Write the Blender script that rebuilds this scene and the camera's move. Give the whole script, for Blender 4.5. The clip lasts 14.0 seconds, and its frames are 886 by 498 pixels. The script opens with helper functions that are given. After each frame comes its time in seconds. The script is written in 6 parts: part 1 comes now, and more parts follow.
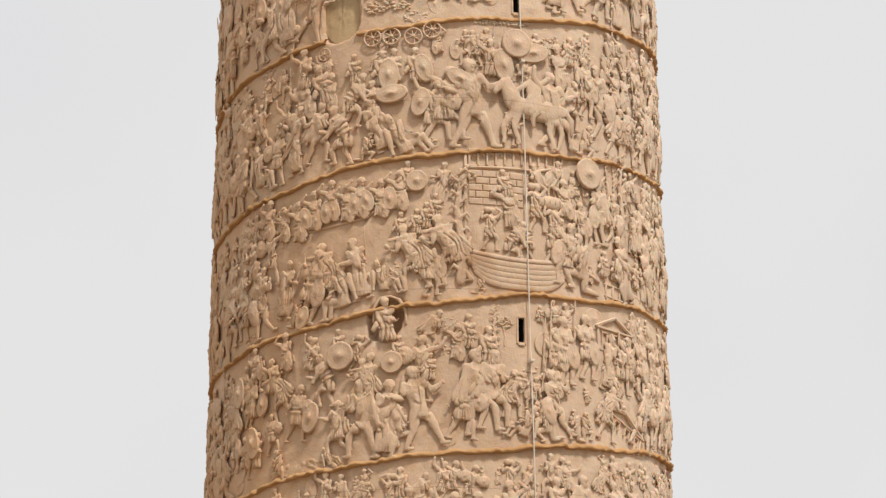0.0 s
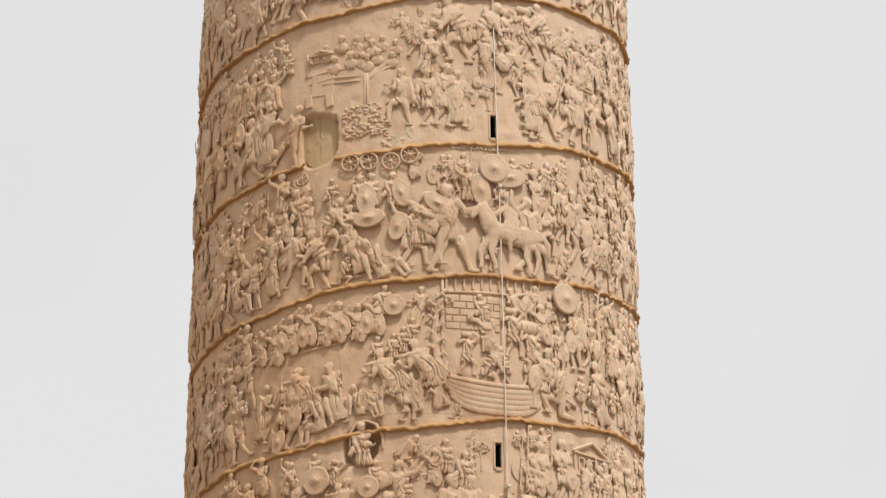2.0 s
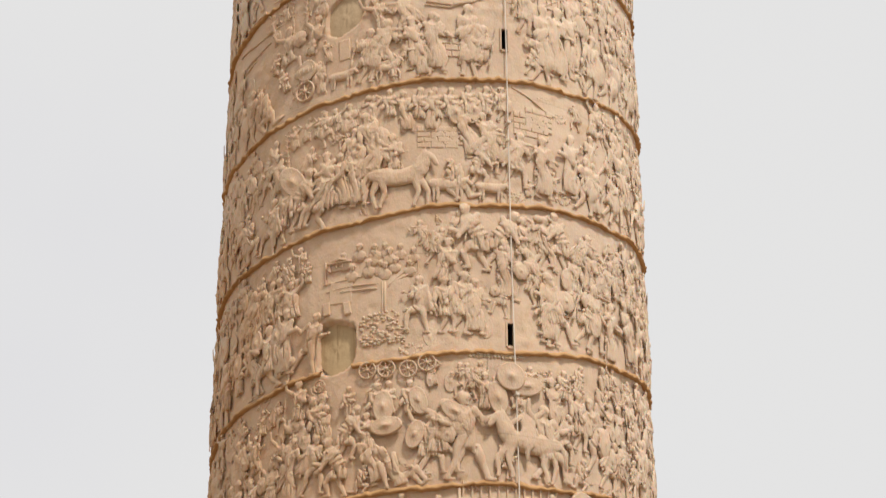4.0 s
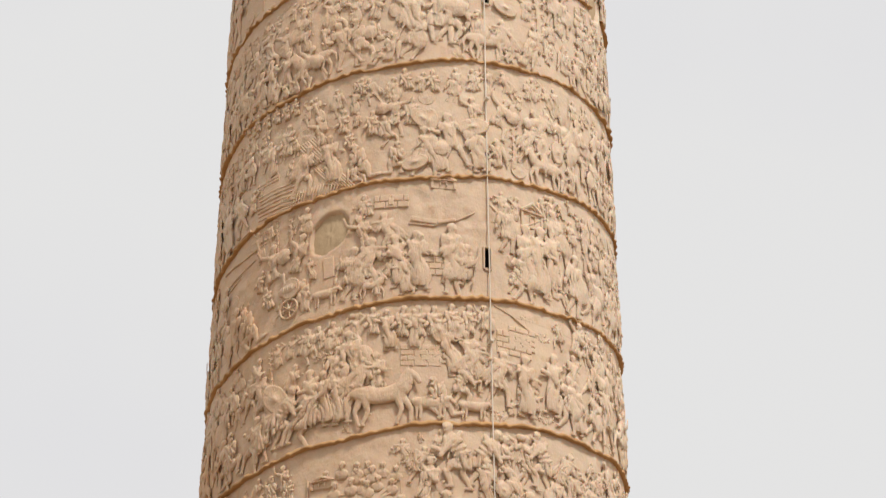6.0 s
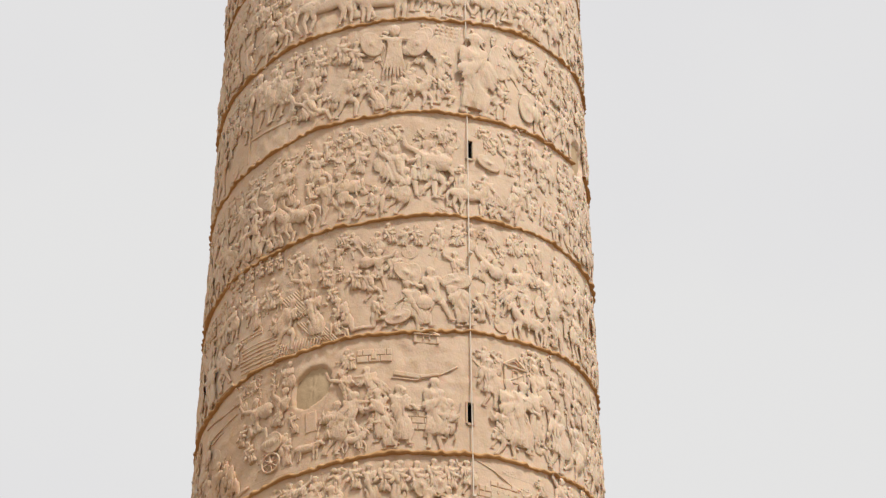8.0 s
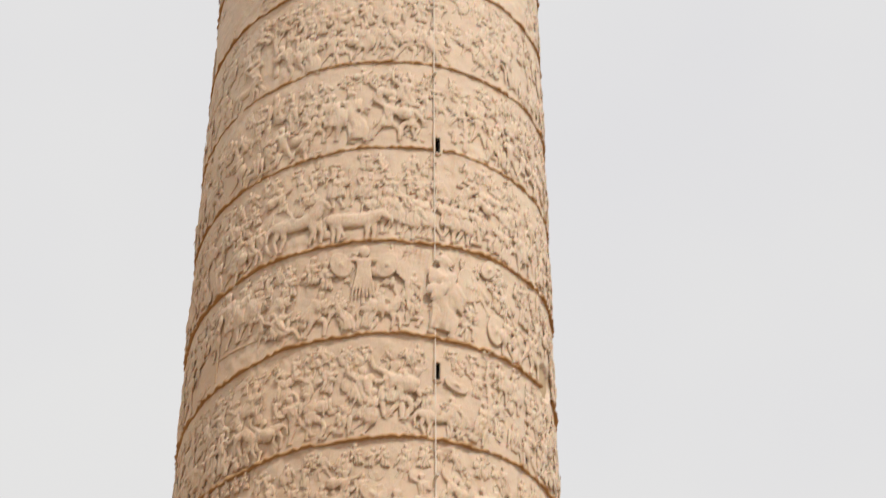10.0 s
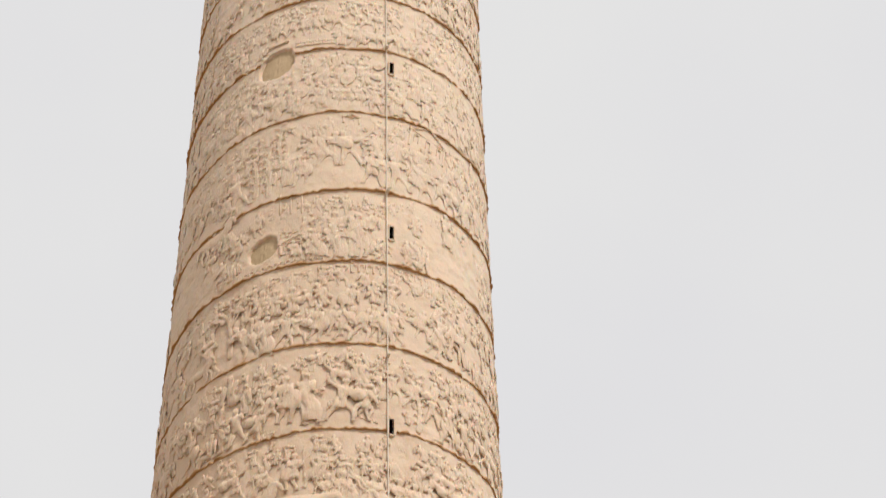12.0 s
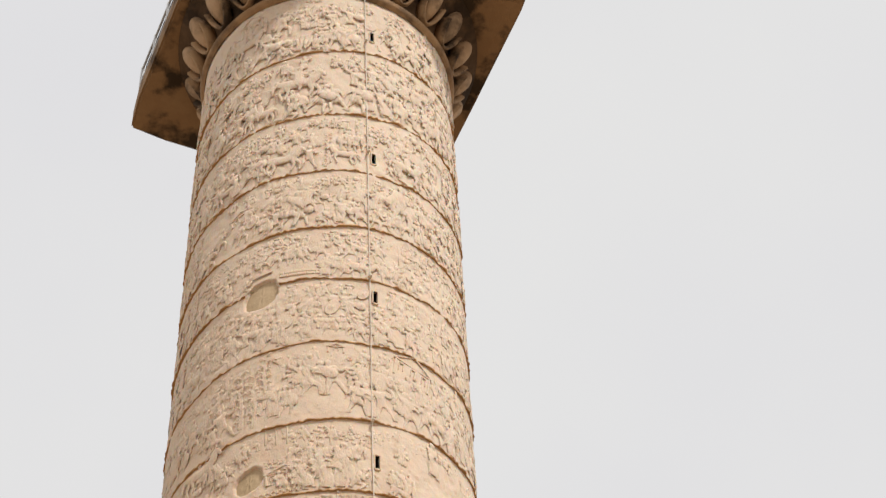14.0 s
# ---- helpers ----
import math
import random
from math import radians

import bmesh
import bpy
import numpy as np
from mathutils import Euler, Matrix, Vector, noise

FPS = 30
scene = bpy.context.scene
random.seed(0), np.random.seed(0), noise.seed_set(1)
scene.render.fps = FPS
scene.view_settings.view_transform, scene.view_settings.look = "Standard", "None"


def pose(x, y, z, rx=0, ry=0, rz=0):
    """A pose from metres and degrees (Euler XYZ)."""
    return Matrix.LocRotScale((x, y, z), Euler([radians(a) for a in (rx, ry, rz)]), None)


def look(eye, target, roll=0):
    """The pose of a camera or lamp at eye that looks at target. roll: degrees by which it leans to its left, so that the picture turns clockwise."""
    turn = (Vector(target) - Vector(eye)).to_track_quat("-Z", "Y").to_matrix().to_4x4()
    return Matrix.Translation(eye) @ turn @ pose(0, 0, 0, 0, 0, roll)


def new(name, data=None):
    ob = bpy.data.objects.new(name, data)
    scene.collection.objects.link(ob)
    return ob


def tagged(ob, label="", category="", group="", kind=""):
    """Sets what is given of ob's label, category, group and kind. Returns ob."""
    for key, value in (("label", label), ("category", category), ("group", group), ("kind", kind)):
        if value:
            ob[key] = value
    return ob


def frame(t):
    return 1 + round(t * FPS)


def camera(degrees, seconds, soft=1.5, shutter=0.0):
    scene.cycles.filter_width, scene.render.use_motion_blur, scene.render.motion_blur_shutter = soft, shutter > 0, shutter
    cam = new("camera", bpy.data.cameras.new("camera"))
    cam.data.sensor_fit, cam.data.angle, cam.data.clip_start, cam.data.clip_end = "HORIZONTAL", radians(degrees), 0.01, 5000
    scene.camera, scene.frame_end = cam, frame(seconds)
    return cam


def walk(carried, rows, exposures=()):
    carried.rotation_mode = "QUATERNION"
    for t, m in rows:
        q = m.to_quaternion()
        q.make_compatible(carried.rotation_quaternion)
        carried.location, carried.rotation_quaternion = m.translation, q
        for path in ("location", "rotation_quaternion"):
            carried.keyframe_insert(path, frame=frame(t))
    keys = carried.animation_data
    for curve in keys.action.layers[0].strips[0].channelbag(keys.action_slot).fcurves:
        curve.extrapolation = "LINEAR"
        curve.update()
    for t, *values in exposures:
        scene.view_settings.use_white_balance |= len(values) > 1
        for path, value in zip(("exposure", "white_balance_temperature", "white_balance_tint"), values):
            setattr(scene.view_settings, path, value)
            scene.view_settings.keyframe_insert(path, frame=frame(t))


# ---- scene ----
cam = camera(20.0, 14.0, soft=1.3, shutter=0.5)
EYE = Vector((0.0, -19.732, 1.6))
# seconds, turn to the left, tilt up, lean to the left (degrees)
ROWS = [
    (0.0, -0.111, 18.388, -0.285),
    (0.5, -0.374, 18.804, -0.249),
    (1.0, -0.551, 19.781, -0.270),
    (1.5, -0.684, 20.405, -0.289),
    (2.0, -0.684, 21.224, -0.347),
    (2.5, -0.562, 22.218, -0.280),
    (2.7, -0.487, 22.811, -0.236),
    (4.8, -0.263, 27.988, 0.026),
    (5.0, -0.377, 28.587, -0.007),
    (5.5, -0.558, 29.821, -0.042),
    (6.0, -0.705, 30.936, 0.042),
    (6.5, -0.842, 31.997, 0.018),
    (7.0, -1.086, 33.242, -0.154),
    (7.2, -1.181, 33.576, -0.157),
    (9.3, -1.085, 36.792, 0.429),
    (9.5, -1.184, 37.497, 0.489),
    (10.0, -2.064, 39.503, 0.163),
    (10.5, -2.507, 41.125, -0.193),
    (11.0, -2.810, 42.907, -0.314),
    (11.5, -3.191, 44.357, -0.533),
    (12.0, -3.551, 45.901, -0.902),
    (12.5, -3.778, 47.098, -1.232),
    (13.0, -3.916, 48.738, -1.673),
    (13.5, -4.044, 50.231, -1.981),
    (14.0, -4.297, 51.085, -2.295),
]


def aim(yaw, pitch):
    y, p = radians(yaw), radians(pitch)
    return Vector((-math.sin(y) * math.cos(p), math.cos(y) * math.cos(p), math.sin(p)))


walk(cam, [(t, look(EYE, EYE + aim(yaw, pitch), roll)) for t, yaw, pitch, roll in ROWS],
     exposures=[(0.0, 0.0), (14.0, 0.0)])

# ---- light: a bright overcast sky with a soft, veiled sun ----
SUN_EL, SUN_AZ = 56.0, 33.0      # height, and degrees round to the right of the way from the column to the camera
world = bpy.data.worlds.new("overcast_sky")
scene.world = world
world.use_nodes = True
wn, wl = world.node_tree.nodes, world.node_tree.links
wn.clear()
w_out = wn.new("ShaderNodeOutputWorld")
w_mix = wn.new("ShaderNodeMixShader")
w_sky = wn.new("ShaderNodeTexSky")
w_sky.sky_type, w_sky.sun_disc = "NISHITA", False
w_sky.sun_elevation, w_sky.sun_rotation = radians(SUN_EL), radians(180 - SUN_AZ)
w_blue = wn.new("ShaderNodeBackground")
w_blue.inputs["Strength"].default_value = 0.1
w_cloud = wn.new("ShaderNodeBackground")
w_cloud.inputs["Strength"].default_value = 0.795
w_co = wn.new("ShaderNodeTexCoord")
w_noise = wn.new("ShaderNodeTexNoise")
w_noise.inputs["Scale"].default_value = 5.0
w_noise.inputs["Detail"].default_value = 4.0
w_noise.inputs["Roughness"].default_value = 0.45
w_ramp = wn.new("ShaderNodeValToRGB")
w_ramp.color_ramp.elements[0].position, w_ramp.color_ramp.elements[0].color = 0.30, (0.962, 0.955, 0.972, 1)
w_ramp.color_ramp.elements[1].position, w_ramp.color_ramp.elements[1].color = 0.56, (1.0, 0.994, 0.988, 1)
wl.new(w_co.outputs["Generated"], w_noise.inputs["Vector"])
wl.new(w_noise.outputs["Fac"], w_ramp.inputs["Fac"])
wl.new(w_ramp.outputs["Color"], w_cloud.inputs["Color"])
wl.new(w_sky.outputs["Color"], w_blue.inputs["Color"])
w_mix.inputs["Fac"].default_value = 0.97
wl.new(w_blue.outputs[0], w_mix.inputs[1])
wl.new(w_cloud.outputs[0], w_mix.inputs[2])
wl.new(w_mix.outputs[0], w_out.inputs["Surface"])

sun = new("sun", bpy.data.lights.new("sun", "SUN"))
sun.data.energy, sun.data.angle, sun.data.color = 3.25, radians(7), (1.0, 0.96, 0.91)
s_e, s_a = radians(SUN_EL), radians(SUN_AZ)
sun.matrix_basis = look((0, 0, 60), Vector((0, 0, 60)) - Vector((math.sin(s_a) * math.cos(s_e), -math.cos(s_a) * math.cos(s_e), math.sin(s_e))))


# ---- materials ----
def stone(name, light, dark, rough=0.85, stain=0.35, stain_col=(0.30, 0.17, 0.09), grain=0.35, crust=0.0, streak=True, pale=0.0, carve=0.0, soot=0.0, joints=0.0, sss=0.0, washed=None, folds=0.0):
    m = bpy.data.materials.new(name)
    m.use_nodes = True
    n, l = m.node_tree.nodes, m.node_tree.links
    b = n["Principled BSDF"]
    b.inputs["Roughness"].default_value = rough
    b.inputs["Specular IOR Level"].default_value = 0.25
    b.inputs["Subsurface Weight"].default_value, b.inputs["Subsurface Scale"].default_value = sss, 0.009
    b.inputs["Subsurface Radius"].default_value = (1.0, 0.5, 0.26)
    g = n.new("ShaderNodeNewGeometry")

    def noise_at(scale, detail, vec=None, ro=0.6):
        t = n.new("ShaderNodeTexNoise")
        t.inputs["Scale"].default_value, t.inputs["Detail"].default_value, t.inputs["Roughness"].default_value = scale, detail, ro
        l.new(vec or g.outputs["Position"], t.inputs["Vector"])
        return t.outputs["Fac"]

    def ramp(sock, a, c):
        r = n.new("ShaderNodeMapRange")
        r.inputs["From Min"].default_value, r.inputs["From Max"].default_value = a, c
        l.new(sock, r.inputs["Value"])
        return r.outputs["Result"]

    def mix(fac, c1, c2):
        x = n.new("ShaderNodeMix")
        x.data_type = "RGBA"
        l.new(fac, x.inputs["Factor"]) if not isinstance(fac, float) else setattr(x.inputs["Factor"], "default_value", fac)
        for sock, c in ((x.inputs[6], c1), (x.inputs[7], c2)):
            if isinstance(c, tuple):
                sock.default_value = (*c, 1)
            else:
                l.new(c, sock)
        return x.outputs[2]

    def times(sock, k):
        x = n.new("ShaderNodeMath")
        x.operation = "MULTIPLY"
        l.new(sock, x.inputs[0])
        x.inputs[1].default_value = k
        return x.outputs[0]

    col = mix(ramp(noise_at(1.1, 5), 0.35, 0.68), light, dark)
    col = mix(times(ramp(noise_at(14, 6), 0.35, 0.75), 0.35), col, tuple(v * 0.80 for v in dark))
    if streak:
        mp = n.new("ShaderNodeMapping")
        mp.inputs["Scale"].default_value = (5.0, 5.0, 0.7) if streak is True else streak
        l.new(g.outputs["Position"], mp.inputs["Vector"])
        col = mix(times(ramp(noise_at(1.0, 5, mp.outputs["Vector"]), 0.53, 0.78), stain), col, stain_col)
    if crust:
        col = mix(times(ramp(noise_at(1.7, 6), 0.47, 0.60), crust), col, (0.022, 0.015, 0.010))
    if joints:
        # hairline joints between the drums
        sp = n.new("ShaderNodeSeparateXYZ")
        l.new(g.outputs["Position"], sp.inputs[0])
        ad = n.new("ShaderNodeMath")
        ad.operation = "SUBTRACT"
        l.new(sp.outputs["Z"], ad.inputs[0])
        ad.inputs[1].default_value = 4.2
        pp = n.new("ShaderNodeMath")
        pp.operation = "PINGPONG"
        l.new(ad.outputs[0], pp.inputs[0])
        pp.inputs[1].default_value = 0.76
        col = mix(times(ramp(pp.outputs[0], 0.0045, 0.0015), joints), col, (0.22, 0.13, 0.075))
    if soot:
        col = mix(times(ramp(noise_at(1.9, 6), 0.60, 0.70), soot), col, (0.34, 0.18, 0.085))
        blot = times(ramp(noise_at(8.5, 4, ro=0.55), 0.58, 0.70), soot * 0.6)
    if pale:
        col = mix(times(ramp(noise_at(2.7, 4), 0.5, 0.72), pale), col, (0.74, 0.64, 0.52))
    if washed:
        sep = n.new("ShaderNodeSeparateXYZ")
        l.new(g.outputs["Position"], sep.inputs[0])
        # ochre mixed in towards the left, paler stone towards the right, broken by noise
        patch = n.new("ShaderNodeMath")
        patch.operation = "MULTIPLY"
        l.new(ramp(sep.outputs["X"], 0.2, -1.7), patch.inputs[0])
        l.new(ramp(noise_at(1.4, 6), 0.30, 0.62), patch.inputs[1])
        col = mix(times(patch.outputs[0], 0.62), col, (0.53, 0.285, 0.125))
        right_pale = n.new("ShaderNodeMath")
        right_pale.operation = "MULTIPLY"
        l.new(ramp(sep.outputs["X"], 0.0, 1.6), right_pale.inputs[0])
        l.new(ramp(noise_at(1.1, 5), 0.25, 0.6), right_pale.inputs[1])
        col = mix(times(right_pale.outputs[0], 0.28), col, (0.76, 0.62, 0.49))
        # marble paler with height: the brighter top is put into the colour
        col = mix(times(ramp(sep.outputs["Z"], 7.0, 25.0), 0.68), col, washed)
        # ochre blotches left by water
        col = mix(blot, col, (0.47, 0.28, 0.135))
    l.new(col, b.inputs["Base Color"])
    bump = n.new("ShaderNodeBump")
    bump.inputs["Strength"].default_value, bump.inputs["Distance"].default_value = grain, 0.012
    l.new(noise_at(38, 7, ro=0.65), bump.inputs["Height"])
    bump2 = n.new("ShaderNodeBump")
    bump2.inputs["Strength"].default_value, bump2.inputs["Distance"].default_value = 0.5, 0.02
    l.new(noise_at(7, 4), bump2.inputs["Height"])
    if carve:
        ridge = n.new("ShaderNodeMath")
        ridge.operation = "PINGPONG"
        ridge.inputs[1].default_value = 0.10
        mp2 = n.new("ShaderNodeMapping")
        mp2.inputs["Scale"].default_value = (1.0, 1.0, 0.55)
        l.new(g.outputs["Position"], mp2.inputs["Vector"])
        l.new(noise_at(19, 2.5, mp2.outputs["Vector"]), ridge.inputs[0])
        bump3 = n.new("ShaderNodeBump")
        bump3.inputs["Strength"].default_value, bump3.inputs["Distance"].default_value = carve, 0.12
        l.new(ridge.outputs[0], bump3.inputs["Height"])
        l.new(bump3.outputs["Normal"], bump2.inputs["Normal"])
    l.new(bump2.outputs["Normal"], bump.inputs["Normal"])
    if folds:
        # drapery folds that run down each carved body
        tc = n.new("ShaderNodeTexCoord")
        mp3 = n.new("ShaderNodeMapping")
        mp3.inputs["Scale"].default_value = (11.0, 7.0, 3.2)
        mp3.inputs["Rotation"].default_value = (0.0, 0.45, 0.0)
        l.new(tc.outputs["Object"], mp3.inputs["Vector"])
        fold = n.new("ShaderNodeMath")
        fold.operation = "PINGPONG"
        fold.inputs[1].default_value = 0.11
        l.new(noise_at(1.0, 2.5, mp3.outputs["Vector"], 0.5), fold.inputs[0])
        bump4 = n.new("ShaderNodeBump")
        bump4.inputs["Strength"].default_value, bump4.inputs["Distance"].default_value = folds, 0.16
        l.new(fold.outputs[0], bump4.inputs["Height"])
        l.new(bump4.outputs["Normal"], (bump3 if carve else bump2).inputs["Normal"])
    l.new(bump.outputs["Normal"], b.inputs["Normal"])
    return m


def plain(name, col, rough=0.6, metal=0.0):
    m = bpy.data.materials.new(name)
    m.use_nodes = True
    n, l = m.node_tree.nodes, m.node_tree.links
    b = n["Principled BSDF"]
    b.inputs["Roughness"].default_value, b.inputs["Metallic"].default_value = rough, metal
    g = n.new("ShaderNodeNewGeometry")
    t = n.new("ShaderNodeTexNoise")
    t.inputs["Scale"].default_value, t.inputs["Detail"].default_value = 9.0, 5.0
    l.new(g.outputs["Position"], t.inputs["Vector"])
    x = n.new("ShaderNodeMix")
    x.data_type = "RGBA"
    x.inputs[6].default_value = (*col, 1)
    x.inputs[7].default_value = (*[c * 0.7 for c in col], 1)
    l.new(t.outputs["Fac"], x.inputs["Factor"])
    l.new(x.outputs[2], b.inputs["Base Color"])
    return m


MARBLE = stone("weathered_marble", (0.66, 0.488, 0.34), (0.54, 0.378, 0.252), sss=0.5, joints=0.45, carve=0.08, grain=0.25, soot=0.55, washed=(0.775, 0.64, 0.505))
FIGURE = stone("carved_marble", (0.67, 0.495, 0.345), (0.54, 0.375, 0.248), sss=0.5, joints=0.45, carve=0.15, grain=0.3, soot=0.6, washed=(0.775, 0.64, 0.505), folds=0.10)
BORDER = stone("border_marble", (0.55, 0.32, 0.145), (0.43, 0.235, 0.095), stain=0.55, grain=0.6)
CAPITAL = stone("capital_marble", (0.47, 0.32, 0.19), (0.33, 0.205, 0.11), crust=0.9, grain=0.4)
EGGSTONE = stone("washed_egg_marble", (0.60, 0.43, 0.28), (0.44, 0.29, 0.17), crust=0.65, grain=0.4)
# low brown base holds the underside's shade; streaks and crust are stains
SOFFIT = stone("stained_shaded_soffit", (0.36, 0.235, 0.13), (0.28, 0.17, 0.09), crust=0.9, grain=0.4)
# dark base carries the shade between the eggs; the black crust is soot
BELL = stone("sooted_shaded_bell", (0.16, 0.10, 0.055), (0.09, 0.055, 0.03), crust=0.8, grain=0.4)
COLLAR = stone("stained_collar", (0.46, 0.29, 0.15), (0.30, 0.17, 0.08), stain=0.7, crust=0.6, grain=0.5)
PATCH = stone("repair_mortar", (0.56, 0.42, 0.265), (0.47, 0.34, 0.205), stain=0.5, stain_col=(0.33, 0.24, 0.12), grain=0.25)
BOARDS = stone("weathered_boards", (0.56, 0.42, 0.24), (0.47, 0.33, 0.18), stain=0.85, stain_col=(0.27, 0.155, 0.07), grain=0.2, streak=(26.0, 26.0, 0.9))
DARK = plain("unlit_stone", (0.018, 0.011, 0.008), 0.95)
CABLE = stone("pale_cable", (0.78, 0.70, 0.60), (0.66, 0.58, 0.48), stain=0.2, grain=0.1)
STEEL = plain("painted_steel", (0.62, 0.61, 0.60), 0.5, 0.3)
MESHGUARD = plain("dark_guard", (0.045, 0.035, 0.03), 0.8)
PAVING = stone("paving_stone", (0.27, 0.195, 0.125), (0.20, 0.14, 0.085), stain=0.2, grain=0.3, streak=False)


# ---- shaft measures ----
def rad(z):
    """Radius of the shaft's skin at height z."""
    return 1.840 * (1 - 0.000796 * (z - 2.73) - 0.0001221 * (z - 2.73) ** 2)


def at(phi, z, out=0.0):
    """Place on the shaft: phi in degrees to the right of the side that faces the camera."""
    a, r = radians(phi), rad(z) + out
    return Vector((r * math.sin(a), -r * math.cos(a), z))


BORDERS = [3.70, 4.83, 5.98, 7.13, 8.30, 9.41, 10.69, 11.85, 13.05, 14.24, 15.38, 16.49, 17.66, 18.79, 19.99, 21.05, 22.31, 23.43, 24.36, 25.44, 26.62, 28.00, 29.23]


def border(n, phi):
    """Height of the n-th winding's lower border at phi."""
    n = max(0, min(len(BORDERS) - 1, n))
    z = BORDERS[n]
    up = BORDERS[n + 1] - z if n + 1 < len(BORDERS) else 1.1
    dn = z - BORDERS[n - 1] if n > 0 else 1.08
    z += (up if phi > 0 else dn) * phi / 360
    return z + 0.012 * math.sin(phi * 0.061 + n * 2.1) + 0.010 * math.sin(phi * 0.19 + n * 1.3)


def part(name, mesh, material, parent, label=""):
    if isinstance(mesh, bmesh.types.BMesh):
        data = bpy.data.meshes.new(name)
        mesh.to_mesh(data)
        mesh.free()
        mesh = data
    if material and not mesh.materials:
        mesh.materials.append(material)
    ob = new(name, mesh)
    ob.parent = parent
    if label:
        ob["label"] = label
    return ob


def smooth(mesh):
    mesh.polygons.foreach_set("use_smooth", np.ones(len(mesh.polygons), dtype=bool))
    mesh.update()
    return mesh


rng = np.random.default_rng(7)


def value_noise(u, v, seed):
    """Smooth noise from -1 to 1 at the places u, v (arrays), one lump per unit."""
    iu, iv = np.floor(u).astype(np.int64), np.floor(v).astype(np.int64)
    fu, fv = u - iu, v - iv
    fu, fv = fu * fu * (3 - 2 * fu), fv * fv * (3 - 2 * fv)

    def h(a, b):
        x = (a * 374761393 + b * 668265263 + seed * 974711) & 0x7FFFFFFF
        x = ((x ^ (x >> 13)) * 1274126177) & 0x7FFFFFFF
        return ((x ^ (x >> 16)) & 0xFFFF) / 32767.5 - 1

    return (h(iu, iv) * (1 - fu) + h(iu + 1, iv) * fu) * (1 - fv) + (h(iu, iv + 1) * (1 - fu) + h(iu + 1, iv + 1) * fu) * fv


# ---- ground ----
bm = bmesh.new()
bmesh.ops.create_circle(bm, cap_ends=True, radius=4000, segments=96)
gd = bpy.data.meshes.new("ground")
bm.to_mesh(gd)
bm.free()
gd.materials.append(PAVING)
tagged(new("ground", gd), "grey stone paving round the column's foot", "ground", kind="structure")

# ---- column: shaft, foot and capital ----
column = tagged(new("monument"), "tall weathered marble column wrapped in a spiral carved frieze", "monument")
Z0, Z1 = 2.9, 29.40
SLIT_PHI, SLIT_W, SLIT_H = 19.6, 0.040, 0.18
SLIT_OFF = {12.31: -0.5}   # one slit sits a little nearer
SLITS = [4.29, 6.94, 9.62, 12.31, 15.06, 17.79, 20.51, 23.20, 25.82, 28.47]
# repaired holes: phi, z, half width (m), half height, squareness
HOLES = [(-24.8, 9.55, 0.160, 0.203, 3.1), (-24.0, 12.59, 0.165, 0.174, 2.3), (-25.1, 20.27, 0.150, 0.168, 2.3), (-24.2, 23.28, 0.185, 0.218, 2.2), (68.0, 15.72, 0.150, 0.185, 2.5)]
NICHE = (-12.6, 7.02, 0.135, 0.15, 2.0)


